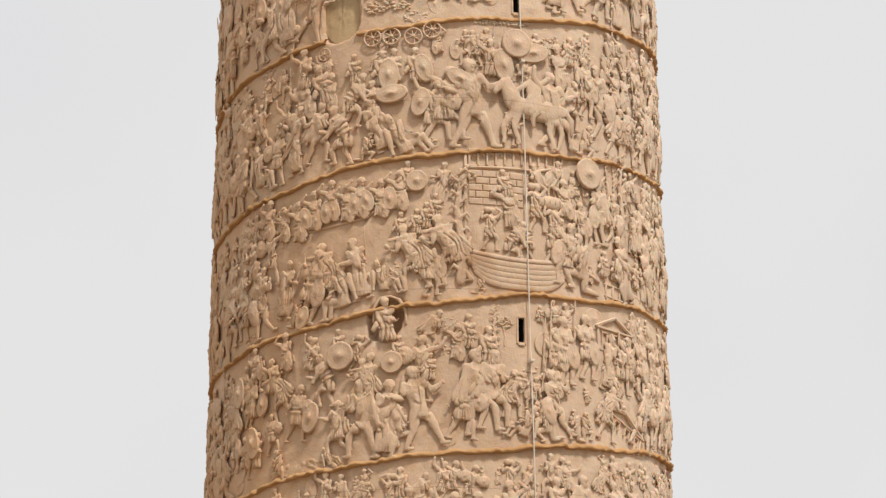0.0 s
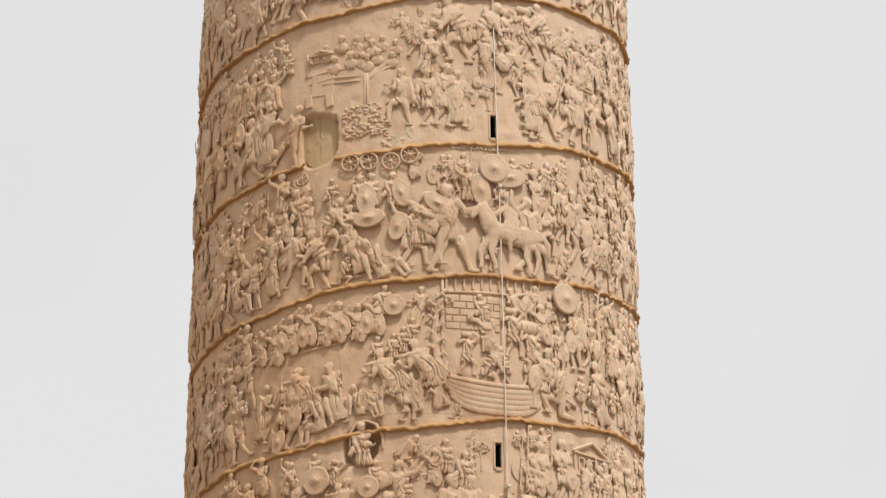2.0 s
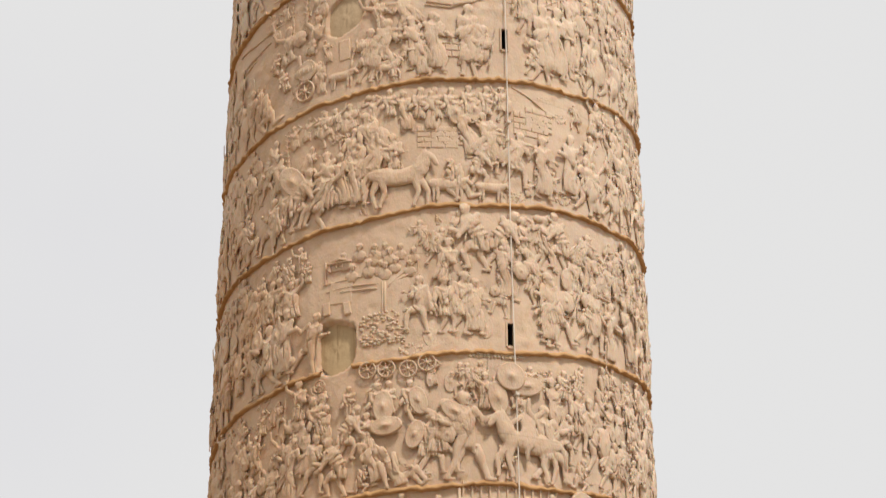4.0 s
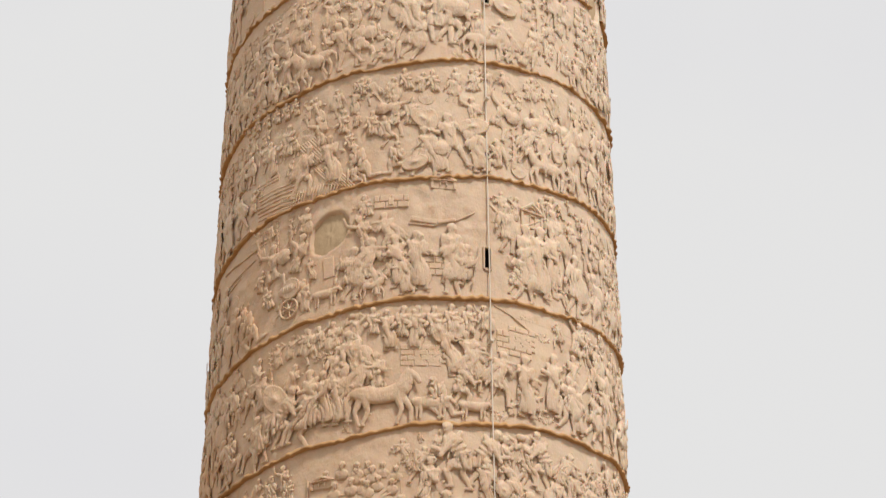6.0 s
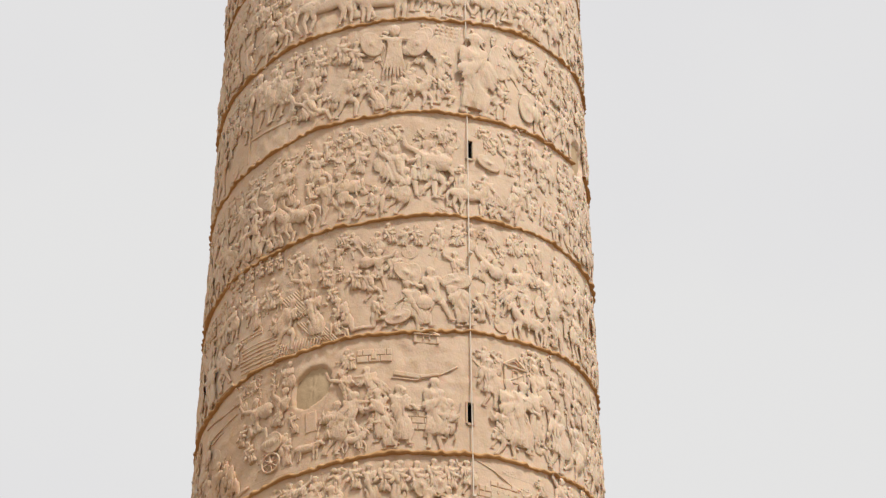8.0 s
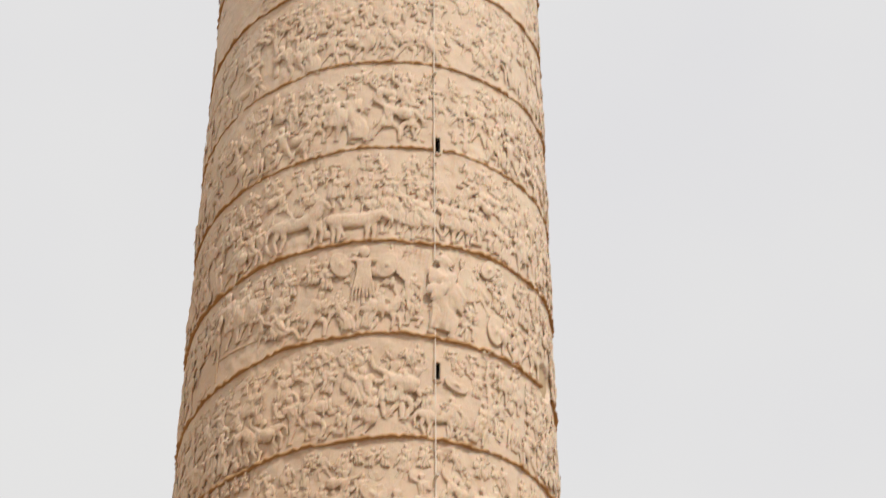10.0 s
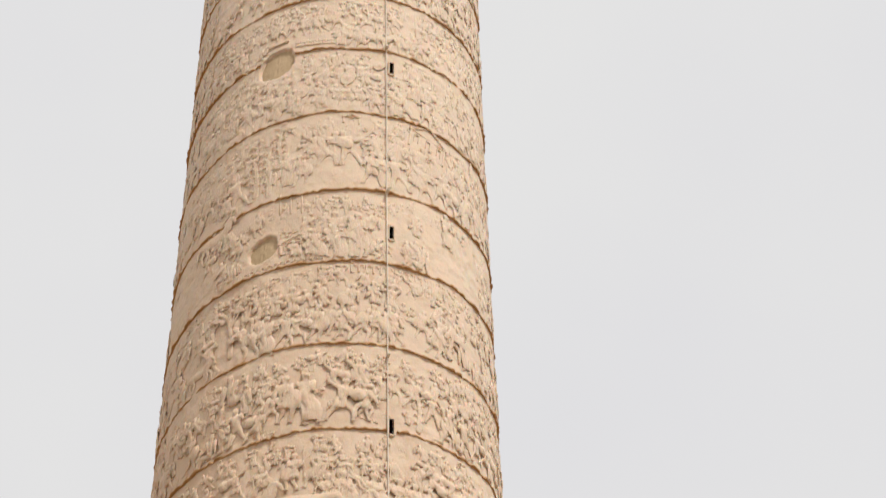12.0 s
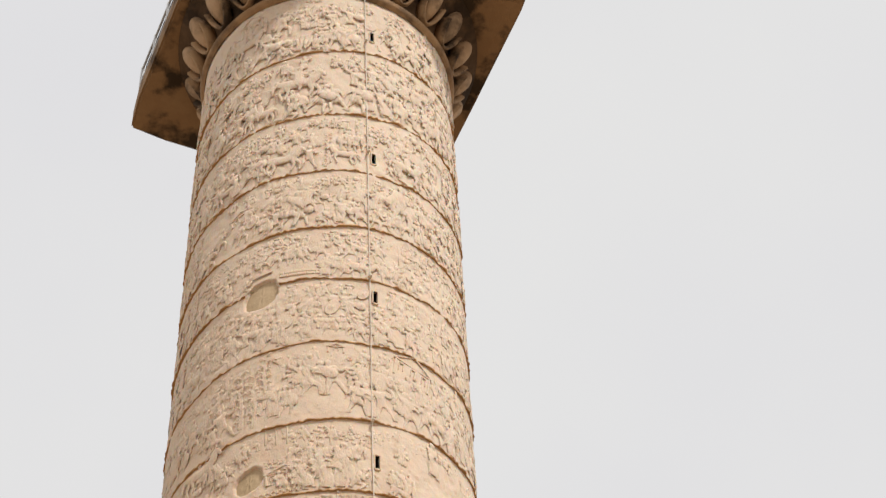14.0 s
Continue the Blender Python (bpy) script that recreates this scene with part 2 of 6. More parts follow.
def shaft_mesh():
    half = math.degrees(SLIT_W / 2 / 1.78)
    fine = np.arange(-102, 102.01, 0.85)
    fine = np.concatenate([fine[fine < -36], np.arange(-36, -14, 0.42), fine[fine > -14]])
    phis = np.concatenate([np.arange(-180, -102, 3.0), fine, np.arange(105, 178, 3.0)])
    for e in (SLIT_PHI - half, SLIT_PHI + half):
        phis[np.argmin(abs(phis - e))] = e
    phis = np.sort(np.concatenate([phis, [SLIT_PHI + d + h for d in SLIT_OFF.values() for h in (-half, half)]]))
    zs = np.concatenate([np.arange(Z0, 5.0, 0.1), np.arange(5.0, Z1 + 0.001, 0.036)])
    for h in HOLES[:4]:
        zs = np.concatenate([zs[np.abs(zs - h[1]) > 0.3], np.arange(h[1] - 0.3, h[1] + 0.3, 0.018)])
    zs = np.sort(zs)
    zs[-1] = Z1
    for s in SLITS:
        for e in (s - SLIT_H / 2, s + SLIT_H / 2):
            zs[np.argmin(abs(zs - e))] = e
    P, Z = np.meshgrid(phis, zs)
    R = rad(Z)
    U = np.radians(P) * R
    hgt = 0.006 * value_noise(U * 2.2, Z * 2.2, 1) + 0.004 * value_noise(U * 7, Z * 7, 2)
    crowd = np.clip(value_noise(U * 1.1, Z * 1.3, 5) * 1.6 + 0.5, 0, 1)
    fold = np.abs(value_noise(U * 13 + 1.3 * value_noise(U * 4, Z * 4, 8), Z * 6, 3))
    hgt += crowd * 0.013 * (0.5 - fold)
    hgt += 0.003 * value_noise(U * 24, Z * 24, 4)
    for p, z, a, b, sq in HOLES + [NICHE]:
        d = (np.abs((P - p) * np.pi / 180 * R / a) ** sq + np.abs((Z - z - (0 if sq > 3 else 0.3) * (P - p) * np.pi / 180 * R) / b) ** sq) ** (1 / sq) + 0.10 * value_noise(U * 9, Z * 9, 6) + 0.07 * value_noise(U * 23, Z * 23, 7)
        k = np.clip((1.10 - d) / 0.09, 0, 1)
        hgt = hgt * (1 - np.clip((1.5 - d) / 0.3, 0, 1)) - (0.12 if sq == 2.0 else 0.075 if sq > 3 else 0.050) * k
    R = R + hgt
    A = np.radians(P)
    verts = np.stack([R * np.sin(A), -R * np.cos(A), Z], -1).reshape(-1, 3)
    nz, nphi = P.shape
    i = np.arange(nphi)
    j = np.arange(nz - 1)
    J, I = np.meshgrid(j, i, indexing="ij")
    I2 = (I + 1) % nphi
    quads = np.stack([J * nphi + I, J * nphi + I2, (J + 1) * nphi + I2, (J + 1) * nphi + I], -1)
    mid_p = P[:-1] + 0.02
    keep = np.ones(J.shape, bool)
    zc = (zs[:-1] + zs[1:]) / 2
    for s in SLITS:
        inz = (zc > s - SLIT_H / 2) & (zc < s + SLIT_H / 2)
        keep &= ~(inz[:, None] & (np.abs(mid_p - SLIT_PHI - SLIT_OFF.get(s, 0)) < half))
    quads = quads[keep]
    me = bpy.data.meshes.new("shaft")
    me.vertices.add(len(verts))
    me.vertices.foreach_set("co", verts.ravel())
    me.loops.add(len(quads) * 4)
    me.loops.foreach_set("vertex_index", quads.ravel().astype(np.int32))
    me.polygons.add(len(quads))
    me.polygons.foreach_set("loop_start", np.arange(0, len(quads) * 4, 4, dtype=np.int32))
    me.update(calc_edges=True)
    me.validate()
    return smooth(me)


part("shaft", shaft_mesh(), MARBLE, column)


def lathe(profile, seg=96, wobble=0.0):
    """Ring mesh from (radius, height) pairs."""
    bm = bmesh.new()
    rings = []
    for r, z in profile:
        rings.append([bm.verts.new(((r + wobble * random.uniform(-1, 1)) * math.sin(a), -(r + wobble * random.uniform(-1, 1)) * math.cos(a), z)) for a in [2 * math.pi * i / seg for i in range(seg)]])
    for a, b in zip(rings, rings[1:]):
        for i in range(seg):
            f = bm.faces.new((a[i], a[(i + 1) % seg], b[(i + 1) % seg], b[i]))
            f.smooth = True
    return bm


def block(bm, x, y, z, sx, sy, sz, bevel=0.0, m=None):
    """A box with its middle at x, y, z, bevelled."""
    r = bmesh.ops.create_cube(bm, size=1)
    vs = r["verts"]
    bmesh.ops.scale(bm, vec=(sx, sy, sz), verts=vs)
    bmesh.ops.translate(bm, vec=(x, y, z), verts=vs)
    if bevel:
        es = list({e for v in vs for e in v.link_edges})
        vs = bmesh.ops.bevel(bm, geom=es, offset=bevel, segments=2, affect="EDGES")["verts"]
    if m is not None:
        bmesh.ops.transform(bm, matrix=m, verts=[v for v in vs if v.is_valid])


# foot: torus and plinth that carry the shaft
part("torus", lathe([(1.84, 2.92), (1.95, 2.90), (2.14, 2.83), (2.26, 2.68), (2.28, 2.52), (2.2, 2.37), (2.05, 2.32)]), MARBLE, column)
bm = bmesh.new()
block(bm, 0, 0, 1.165, 4.7, 4.7, 2.33, 0.02, Matrix.Rotation(radians(SLIT_PHI), 4, "Z"))
part("plinth", bm, MARBLE, column)

# window slits: deep dark openings with a plain raised frame
bm_proto = bmesh.new()
w, h, dpt = SLIT_W / 2 + 0.003, SLIT_H / 2 + 0.003, 0.45
front = [bm_proto.verts.new((x, -0.01, z)) for x, z in ((-w, -h), (w, -h), (w, h), (-w, h))]
back = [bm_proto.verts.new((v.co.x * 0.8, dpt, v.co.z)) for v in front]
for i in range(4):
    bm_proto.faces.new((front[i], front[(i + 1) % 4], back[(i + 1) % 4], back[i]))
bm_proto.faces.new(back)
slit_mesh = bpy.data.meshes.new("window_slit")
bm_proto.to_mesh(slit_mesh)
bm_proto.free()
slit_mesh.materials.append(DARK)
bm_proto = bmesh.new()
for x, z, sx, sz in ((-w - 0.009, 0, 0.015, 2 * h + 0.03), (w + 0.009, 0, 0.015, 2 * h + 0.03), (0, h + 0.010, 2 * w + 0.004, 0.016), (0, -h - 0.015, 2 * w + 0.004, 0.026)):
    block(bm_proto, x, 0.005, z, sx, 0.045, sz, 0.004)
slit_frame_mesh = bpy.data.meshes.new("slit_frame")
bm_proto.to_mesh(slit_frame_mesh)
bm_proto.free()
slit_frame_mesh.materials.append(MARBLE)
for s in SLITS[1:]:
    slit = part("window_slit", slit_mesh, None, column, "narrow dark window slit")
    slit.matrix_basis = Matrix.Translation(at(SLIT_PHI + SLIT_OFF.get(s, 0), s)) @ Matrix.Rotation(radians(SLIT_PHI + SLIT_OFF.get(s, 0)), 4, "Z")
    part("slit_frame", slit_frame_mesh, None, slit)

# mortar fill of the repaired holes
for p, z, a, b, sq in HOLES:
    bm = bmesh.new()
    rings = []
    for k in np.linspace(0, 1, 7)[1:]:
        rings.append([bm.verts.new(at(p + math.degrees(k * 1.12 * a * math.cos(t) / rad(z)), z + k * 1.12 * (b * math.sin(t) + (0 if sq > 3 else 0.3) * a * math.cos(t)),
                                      (-0.050 if sq > 3 else -0.028) - 0.006 * k + 0.004 * math.sin(26 * k * math.cos(t))))  for t in [2 * math.pi * i / 40 for i in range(40)]])
    mid = bm.verts.new(at(p, z, -0.050 if sq > 3 else -0.028))
    for i in range(40):
        bm.faces.new((mid, rings[0][i], rings[0][(i + 1) % 40]))
        for q, r in zip(rings, rings[1:]):
            bm.faces.new((q[i], r[i], r[(i + 1) % 40], q[(i + 1) % 40]))
    bmesh.ops.recalc_face_normals(bm, faces=bm.faces)
    me = bpy.data.meshes.new("hole_patch")
    bm.to_mesh(me)
    bm.free()
    part("hole_patch", smooth(me), BOARDS if sq > 3 else PATCH, column, "streaked wooden boards that close an old hole" if sq > 3 else "smooth yellowish mortar fill of an old hole")

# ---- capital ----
capital = part("capital", lathe([(1.60, 29.50), (1.62, 29.58), (1.64, 29.71), (1.71, 29.90), (1.82, 30.08), (1.95, 30.21), (2.06, 30.28), (2.06, 30.34)], 120), BELL, column, "sooted and darkened capital with a ring of carved eggs")
part("collar", lathe([(rad(29.18) + 0.01, 29.30), (rad(29.28) + 0.05, 29.34), (rad(29.28) + 0.075, 29.40), (rad(29.28) + 0.05, 29.46), (rad(29.28) + 0.01, 29.50), (1.58, 29.51)], 120), COLLAR, column, "brown-stained rounded collar")
EGGS = 24


def egg_mesh():
    bm = bmesh.new()
    bmesh.ops.create_uvsphere(bm, u_segments=14, v_segments=10, radius=1)
    for v in bm.verts:
        k = 1 + 0.18 * v.co.z
        v.co = (v.co.x * 0.128 * k, v.co.y * 0.125 * k, v.co.z * 0.31)
    for f in bm.faces:
        f.smooth = True
    me = bpy.data.meshes.new("egg")
    bm.to_mesh(me)
    bm.free()
    me.materials.append(EGGSTONE)
    return me


def husk_mesh():
    """The open husk round an egg: a rim bent up both sides."""
    vs, fs = [], []
    n, k = 22, 6
    for i in range(n):
        t = math.pi * (-0.06 - 0.88 * i / (n - 1))
        cx, cz = 0.176 * math.cos(t), 0.10 + 0.47 * math.sin(t)
        for j in range(k):
            a = 2 * math.pi * j / k
            r = 0.03
            vs.append((cx + r * math.cos(a) * math.cos(t), r * 3.2 * math.sin(a), cz + r * math.cos(a) * math.sin(t)))
    for i in range(n - 1):
        for j in range(k):
            fs.append((i * k + j, i * k + (j + 1) % k, (i + 1) * k + (j + 1) % k, (i + 1) * k + j))
    me = bpy.data.meshes.new("husk")
    me.from_pydata(vs, [], fs)
    me.materials.append(CAPITAL)
    return smooth(me)


EGG, HUSK = egg_mesh(), husk_mesh()
for i in range(EGGS):
    a = 360 * i / EGGS + SLIT_PHI
    m = Matrix.Rotation(radians(a), 4, "Z") @ Matrix.Translation((0, -1.80, 29.90)) @ Matrix.Rotation(radians(30), 4, "X")
    part("egg", EGG, None, capital).matrix_basis = m
    part("husk", HUSK, None, capital).matrix_basis = m @ Matrix.Translation((0, -0.035, 0))
turn = Matrix.Rotation(radians(SLIT_PHI), 4, "Z")
bm = bmesh.new()
block(bm, 0, 0, 30.52, 4.42, 4.42, 0.40, 0.03)
bmesh.ops.subdivide_edges(bm, edges=bm.edges[:], cuts=7, use_grid_fill=True)
for v in bm.verts:
    v.co += Vector((1, 1, 1)) * 0.008 * noise.noise(v.co * 3.0)
    if abs(v.co.x) > 2.05 and abs(v.co.y) > 2.05:
        v.co.x -= math.copysign(0.05, v.co.x)
        v.co.y -= math.copysign(0.05, v.co.y)
bmesh.ops.transform(bm, matrix=turn, verts=bm.verts)
part("abacus", bm, SOFFIT, column, "square stained and darkened abacus slab")

# railing on the abacus
railing = tagged(new("railing"), "pale metal railing with dark guard panels on the abacus", "railing")
railing.matrix_basis = Matrix.Translation((0, 0, 30.72)) @ turn


def rod(a, b, r, seg=8):
    bm = bmesh.new()
    a, b = Vector(a), Vector(b)
    bmesh.ops.create_cone(bm, cap_ends=True, segments=seg, radius1=r, radius2=r, depth=(b - a).length)
    bmesh.ops.transform(bm, matrix=Matrix.Translation((a + b) / 2) @ (b - a).to_track_quat("Z", "Y").to_matrix().to_4x4(), verts=bm.verts)
    for f in bm.faces:
        f.smooth = len(f.verts) == 4
    return bm


E_R = 2.10
for q in range(4):
    spin = Matrix.Rotation(radians(90 * q), 4, "Z")
    for z in (0.25, 0.62, 1.0):
        part("rail", rod((-E_R, -E_R, z), (E_R, -E_R, z), 0.018), STEEL, railing).matrix_basis = spin
    for i in range(7):
        x = -E_R + 2 * E_R * i / 7
        part("post", rod((x, -E_R, -0.01), (x, -E_R, 1.05), 0.028), STEEL, railing).matrix_basis = spin
    bm = bmesh.new()
    block(bm, 0, -E_R + 0.03, 0.80, 2 * E_R - 0.15, 0.012, 0.36, 0.003)
    part("guard_panel", bm, MESHGUARD, railing, "dark guard panel").matrix_basis = spin

# ---- lightning cable down the shaft ----
cable = tagged(new("lightning_cable"), "thin pale cable clamped down the length of the carved shaft", "cable")


def cable_phi(z):
    return 19.5 - 0.175 * (z - 11.0) + 0.27 * max(0.0, 11.5 - z)


vs, fs = [], []
NC, KC = 420, 6
for i in range(NC):
    z = 3.0 + (29.3 - 3.0) * i / (NC - 1)
    for j in range(KC):
        a = 2 * math.pi * j / KC
        o = 0.040 - 0.016 * min(1.0, max(0.0, (z - 9.0) / 6.0)) + 0.003 * math.sin(z * 2.3) + 0.005 * math.sin(a)
        vs.append(at(cable_phi(z) + 0.05 * math.sin(z * 1.7) + math.degrees((0.0044 + 0.0001 * z) * math.cos(a) / rad(z)), z, o))
for i in range(NC - 1):
    for j in range(KC):
        fs.append((i * KC + j, i * KC + (j + 1) % KC, (i + 1) * KC + (j + 1) % KC, (i + 1) * KC + j))
me = bpy.data.meshes.new("cable_run")
me.from_pydata(vs, [], fs)
part("cable_run", smooth(me), CABLE, cable)
bm = bmesh.new()
block(bm, 0, 0.02, 0, 0.03, 0.09, 0.022, 0.004)
clamp_mesh = bpy.data.meshes.new("clamp")
bm.to_mesh(clamp_mesh)
bm.free()
clamp_mesh.materials.append(CABLE)
for i in range(11):
    z = 4.3 + 2.4 * i
    part("clamp", clamp_mesh, None, cable).matrix_basis = Matrix.Translation(at(cable_phi(z), z, 0.05)) @ Matrix.Rotation(radians(cable_phi(z)), 4, "Z")

# ---- frieze: one part for each winding, carved pieces below it ----
def ridge_mesh(n):
    """The rocky ledge that parts two windings."""
    fine = np.concatenate([np.arange(-180, -102, 3.0), np.arange(-102, 102, 0.5), np.arange(102, 180.1, 3.0)])
    zs = np.array([border(n, p) for p in fine])
    r = rad(zs)
    u = np.radians(fine) * r
    wob = value_noise(u * 9, u * 0 + n * 3.7, 11) * 0.007 + value_noise(u * 26, u * 0 + n * 5.1, 12) * 0.011
    top = value_noise(u * 11, u * 0 + n * 2.7, 13) * 0.012
    s = 1.0 if BORDERS[n] < 12.5 else 0.8 if BORDERS[n] < 17 else 0.5
    prof = [(0.030 * s, -0.03), (0.020 * s, 0.010), (0.008 * s, 0.024 * s), (-0.004 * s, 0.030 * s), (-0.013 * s, 0.026 * s), (-0.016 * s, 0.008), (-0.014 * s, -0.03)]
    rows = []
    for q, (dz, out) in enumerate(prof):
        k = 0.5 + 0.5 * value_noise(u * 24, u * 0 + n * 9.1 + q * 1.9, 14)
        j = value_noise(u * 30, u * 0 + n * 7.3 + q * 2.3, 15)
        rr = r + (out + wob + 0.012 * k if out > 0 else out)
        zz = zs + dz * (1 + top * 20) + wob * 0.7 + 0.006 * j * (q < 4)
        rows.append(np.stack([rr * np.sin(np.radians(fine)), -rr * np.cos(np.radians(fine)), zz], -1))
    v = np.concatenate(rows)
    m = len(fine)
    open_at = [all(abs(math.radians(p - hp) * rad(z) / (a * 1.2)) ** sq + abs((z - hz) / (b * 1.15)) ** sq > 1 for hp, hz, a, b, sq in HOLES)
               and not any(abs(z - s) < SLIT_H * 0.6 and abs(p - SLIT_PHI) < 1.6 for s in SLITS) for p, z in zip(fine, zs)]
    f = [(q * m + i, q * m + i + 1, (q + 1) * m + i + 1, (q + 1) * m + i) for q in range(len(prof) - 1) for i in range(m - 1) if open_at[i]]
    me = bpy.data.meshes.new("frieze_winding")
    me.from_pydata(v.tolist(), [], f)
    return smooth(me)


WINDINGS = [part("frieze_winding", ridge_mesh(n), BORDER, column, "rough rocky ledge below one winding of carved scenes") for n in range(1, len(BORDERS) - 1)]


def winding_at(phi, z):
    n = max([k for k in range(1, len(BORDERS) - 1) if border(k, phi) < z + 0.1] or [1])
    return WINDINGS[n - 1]


FINE = 1.0


class Clay:
    """Collects rounded pieces into one mesh. x to the right, z up, -y out of the wall."""

    def __init__(self):
        self.v, self.f, self.plates = [], [], []

    def tube(self, pts, radii, seg=8, flat=1.0, flute=0.0, nfl=6, ph=0.0, caps=True):
        pts = [Vector(p) for p in pts]
        rings = []
        n = len(pts)
        for i, p in enumerate(pts):
            t = (pts[min(i + 1, n - 1)] - pts[max(i - 1, 0)]).normalized()
            side = t.cross(Vector((0, 1, 0)))
            side = side.normalized() if side.length > 1e-4 else Vector((1, 0, 0))
            dep = side.cross(t).normalized()
            rings.append((p, side, dep, t, radii[i]))
        ext = []
        if caps:
            p, s, d, t, r = rings[0]
            ext.append((p - t * r * 0.75, s, d, t, r * 0.55))
        ext += rings
        if caps:
            p, s, d, t, r = rings[-1]
            ext.append((p + t * r * 0.75, s, d, t, r * 0.55))
        base = len(self.v)
        m = len(ext)
        for i, (p, s, d, t, r) in enumerate(ext):
            k = flute * (i / (m - 1))
            for j in range(seg):
                a = 2 * math.pi * j / seg
                q = r * (1 + k * math.cos(nfl * a + ph))
                self.v.append(p + s * q * math.cos(a) + d * q * flat * math.sin(a))
        for i in range(m - 1):
            for j in range(seg):
                self.f.append((base + i * seg + j, base + i * seg + (j + 1) % seg, base + (i + 1) * seg + (j + 1) % seg, base + (i + 1) * seg + j))
        self.f.append(tuple(base + j for j in range(seg))[::-1])
        self.f.append(tuple(base + (m - 1) * seg + j for j in range(seg)))

    def ball(self, c, r, seg=9, rings=6, lump=0.0):
        rx, ry, rz = r if isinstance(r, tuple) else (r, r, r)
        base = len(self.v)
        for i in range(rings + 1):
            t = math.pi * (i + 0.0) / rings
            for j in range(seg):
                a = 2 * math.pi * j / seg
                k = 1 + lump * random.uniform(-1, 1)
                self.v.append(Vector((c[0] + rx * k * math.sin(t) * math.cos(a), c[1] + ry * k * math.sin(t) * math.sin(a), c[2] + rz * k * math.cos(t))))
        for i in range(rings):
            for j in range(seg):
                self.f.append((base + i * seg + j, base + (i + 1) * seg + j, base + (i + 1) * seg + (j + 1) % seg, base + i * seg + (j + 1) % seg))

    def disc(self, c, rx, rz, tilt=0.0, boss=True, y=-0.10, lean=0.0):
        """A shield: rim, dished field and boss."""
        base = len(self.v)
        self.plates.append((c[0], c[1], max(rx, rz) * 1.02, y + 0.012))
        seg = 18
        prof = [(1.0, 0.05), (1.0, 0.0), (0.94, -0.016), (0.88, -0.010), (0.60, -0.026), (0.24, -0.034)] + ([(0.20, -0.055), (0.10, -0.075)] if boss else [(0.1, -0.036)])
        ct, st = math.cos(tilt), math.sin(tilt)
        for k, dy in prof:
            for j in range(seg):
                a = 2 * math.pi * j / seg
                x, z = k * rx * math.cos(a), k * rz * math.sin(a)
                self.v.append(Vector((c[0] + x * ct - z * st, y + dy + lean * x, c[1] + x * st + z * ct)))
        for i in range(len(prof) - 1):
            for j in range(seg):
                self.f.append((base + i * seg + j, base + i * seg + (j + 1) % seg, base + (i + 1) * seg + (j + 1) % seg, base + (i + 1) * seg + j))
        self.f.append(tuple(base + (len(prof) - 1) * seg + j for j in range(seg)))
        self.f.append(tuple(base + j for j in range(seg))[::-1])

    def box(self, x0, z0, x1, z1, y0, y1, tilt=0.0):
        base = len(self.v)
        cx, cz = (x0 + x1) / 2, (z0 + z1) / 2
        e = min(0.006, abs(x1 - x0) * 0.2, abs(z1 - z0) * 0.2)
        for y, g in ((y0, 0), (y1 + e * 1.0, 0), (y1, e)):
            for x, z in ((x0 + g, z0 + g), (x1 - g, z0 + g), (x1 - g, z1 - g), (x0 + g, z1 - g)):
                dx, dz = x - cx, z - cz
                self.v.append(Vector((cx + dx * math.cos(tilt) - dz * math.sin(tilt), y, cz + dx * math.sin(tilt) + dz * math.cos(tilt))))
        for lv in (0, 4):
            for j in range(4):
                self.f.append((base + lv + j, base + lv + (j + 1) % 4, base + lv + 4 + (j + 1) % 4, base + lv + 4 + j))
        self.f.append((base + 8, base + 9, base + 10, base + 11))

    def carved(self, name, tris, fold=0.018, voxel=0.0072):
        """The pieces melted into one worn carving: joined skin, drapery folds, no back."""
        raw = bpy.data.meshes.new(name)
        raw.from_pydata([tuple(v) for v in self.v], [], self.f)
        ob = new("clay", raw)
        rm = ob.modifiers.new("join", "REMESH")
        rm.mode, rm.voxel_size = "VOXEL", voxel / FINE ** 0.25
        sm = ob.modifiers.new("worn", "SMOOTH")
        sm.factor, sm.iterations = 0.35, 1
        me = bpy.data.meshes.new_from_object(ob.evaluated_get(bpy.context.evaluated_depsgraph_get()))
        co = np.empty(len(me.vertices) * 3)
        nm = np.empty(len(me.vertices) * 3)
        me.vertices.foreach_get("co", co)
        me.vertices.foreach_get("normal", nm)
        co, nm = co.reshape(-1, 3), nm.reshape(-1, 3)
        # flat relief: steep at its outline, low on top
        was = co[:, 1].copy()
        d = np.maximum(-was, 0)
        co[:, 1] = np.where(was < 0, -0.125 * (d / 0.2) ** 0.70, was)
        x, z = co[:, 0], co[:, 2]
        s = random.randrange(1000)
        bend = 0.9 * value_noise(x * 4 + s, z * 4, 31) + 0.5 * x / 0.2
        flow = value_noise(x * 9 + 1.6 * bend + s, z * 2.8 + s + 1.2 * bend, 32)
        ridge = 0.45 - 1.9 * np.exp(-(flow / 0.16) ** 2) + 0.5 * np.abs(flow)
        cloth = np.clip((z - 0.20) / 0.1, 0, 1) * np.clip((0.74 - z) / 0.06, 0, 1)
        bare = np.ones(len(x))
        for px, pz, pr, py in self.plates:
            bare[((x - px) ** 2 + (z - pz) ** 2 < pr * pr) & (was < py)] = 0
        co += nm * (bare * (fold * cloth * ridge + 0.0025 * value_noise(x * 24, z * 24 + s, 33)))[:, None]
        me.vertices.foreach_set("co", co.ravel())
        bm = bmesh.new()
        bm.from_mesh(me)
        bmesh.ops.delete(bm, geom=[v for v in bm.verts if v.co.y > 0.024 or v.normal.y > 0.6], context="VERTS")
        bm.to_mesh(me)
        n = sum(len(q.verts) - 2 for q in bm.faces)
        bm.free()
        ob.modifiers.clear()
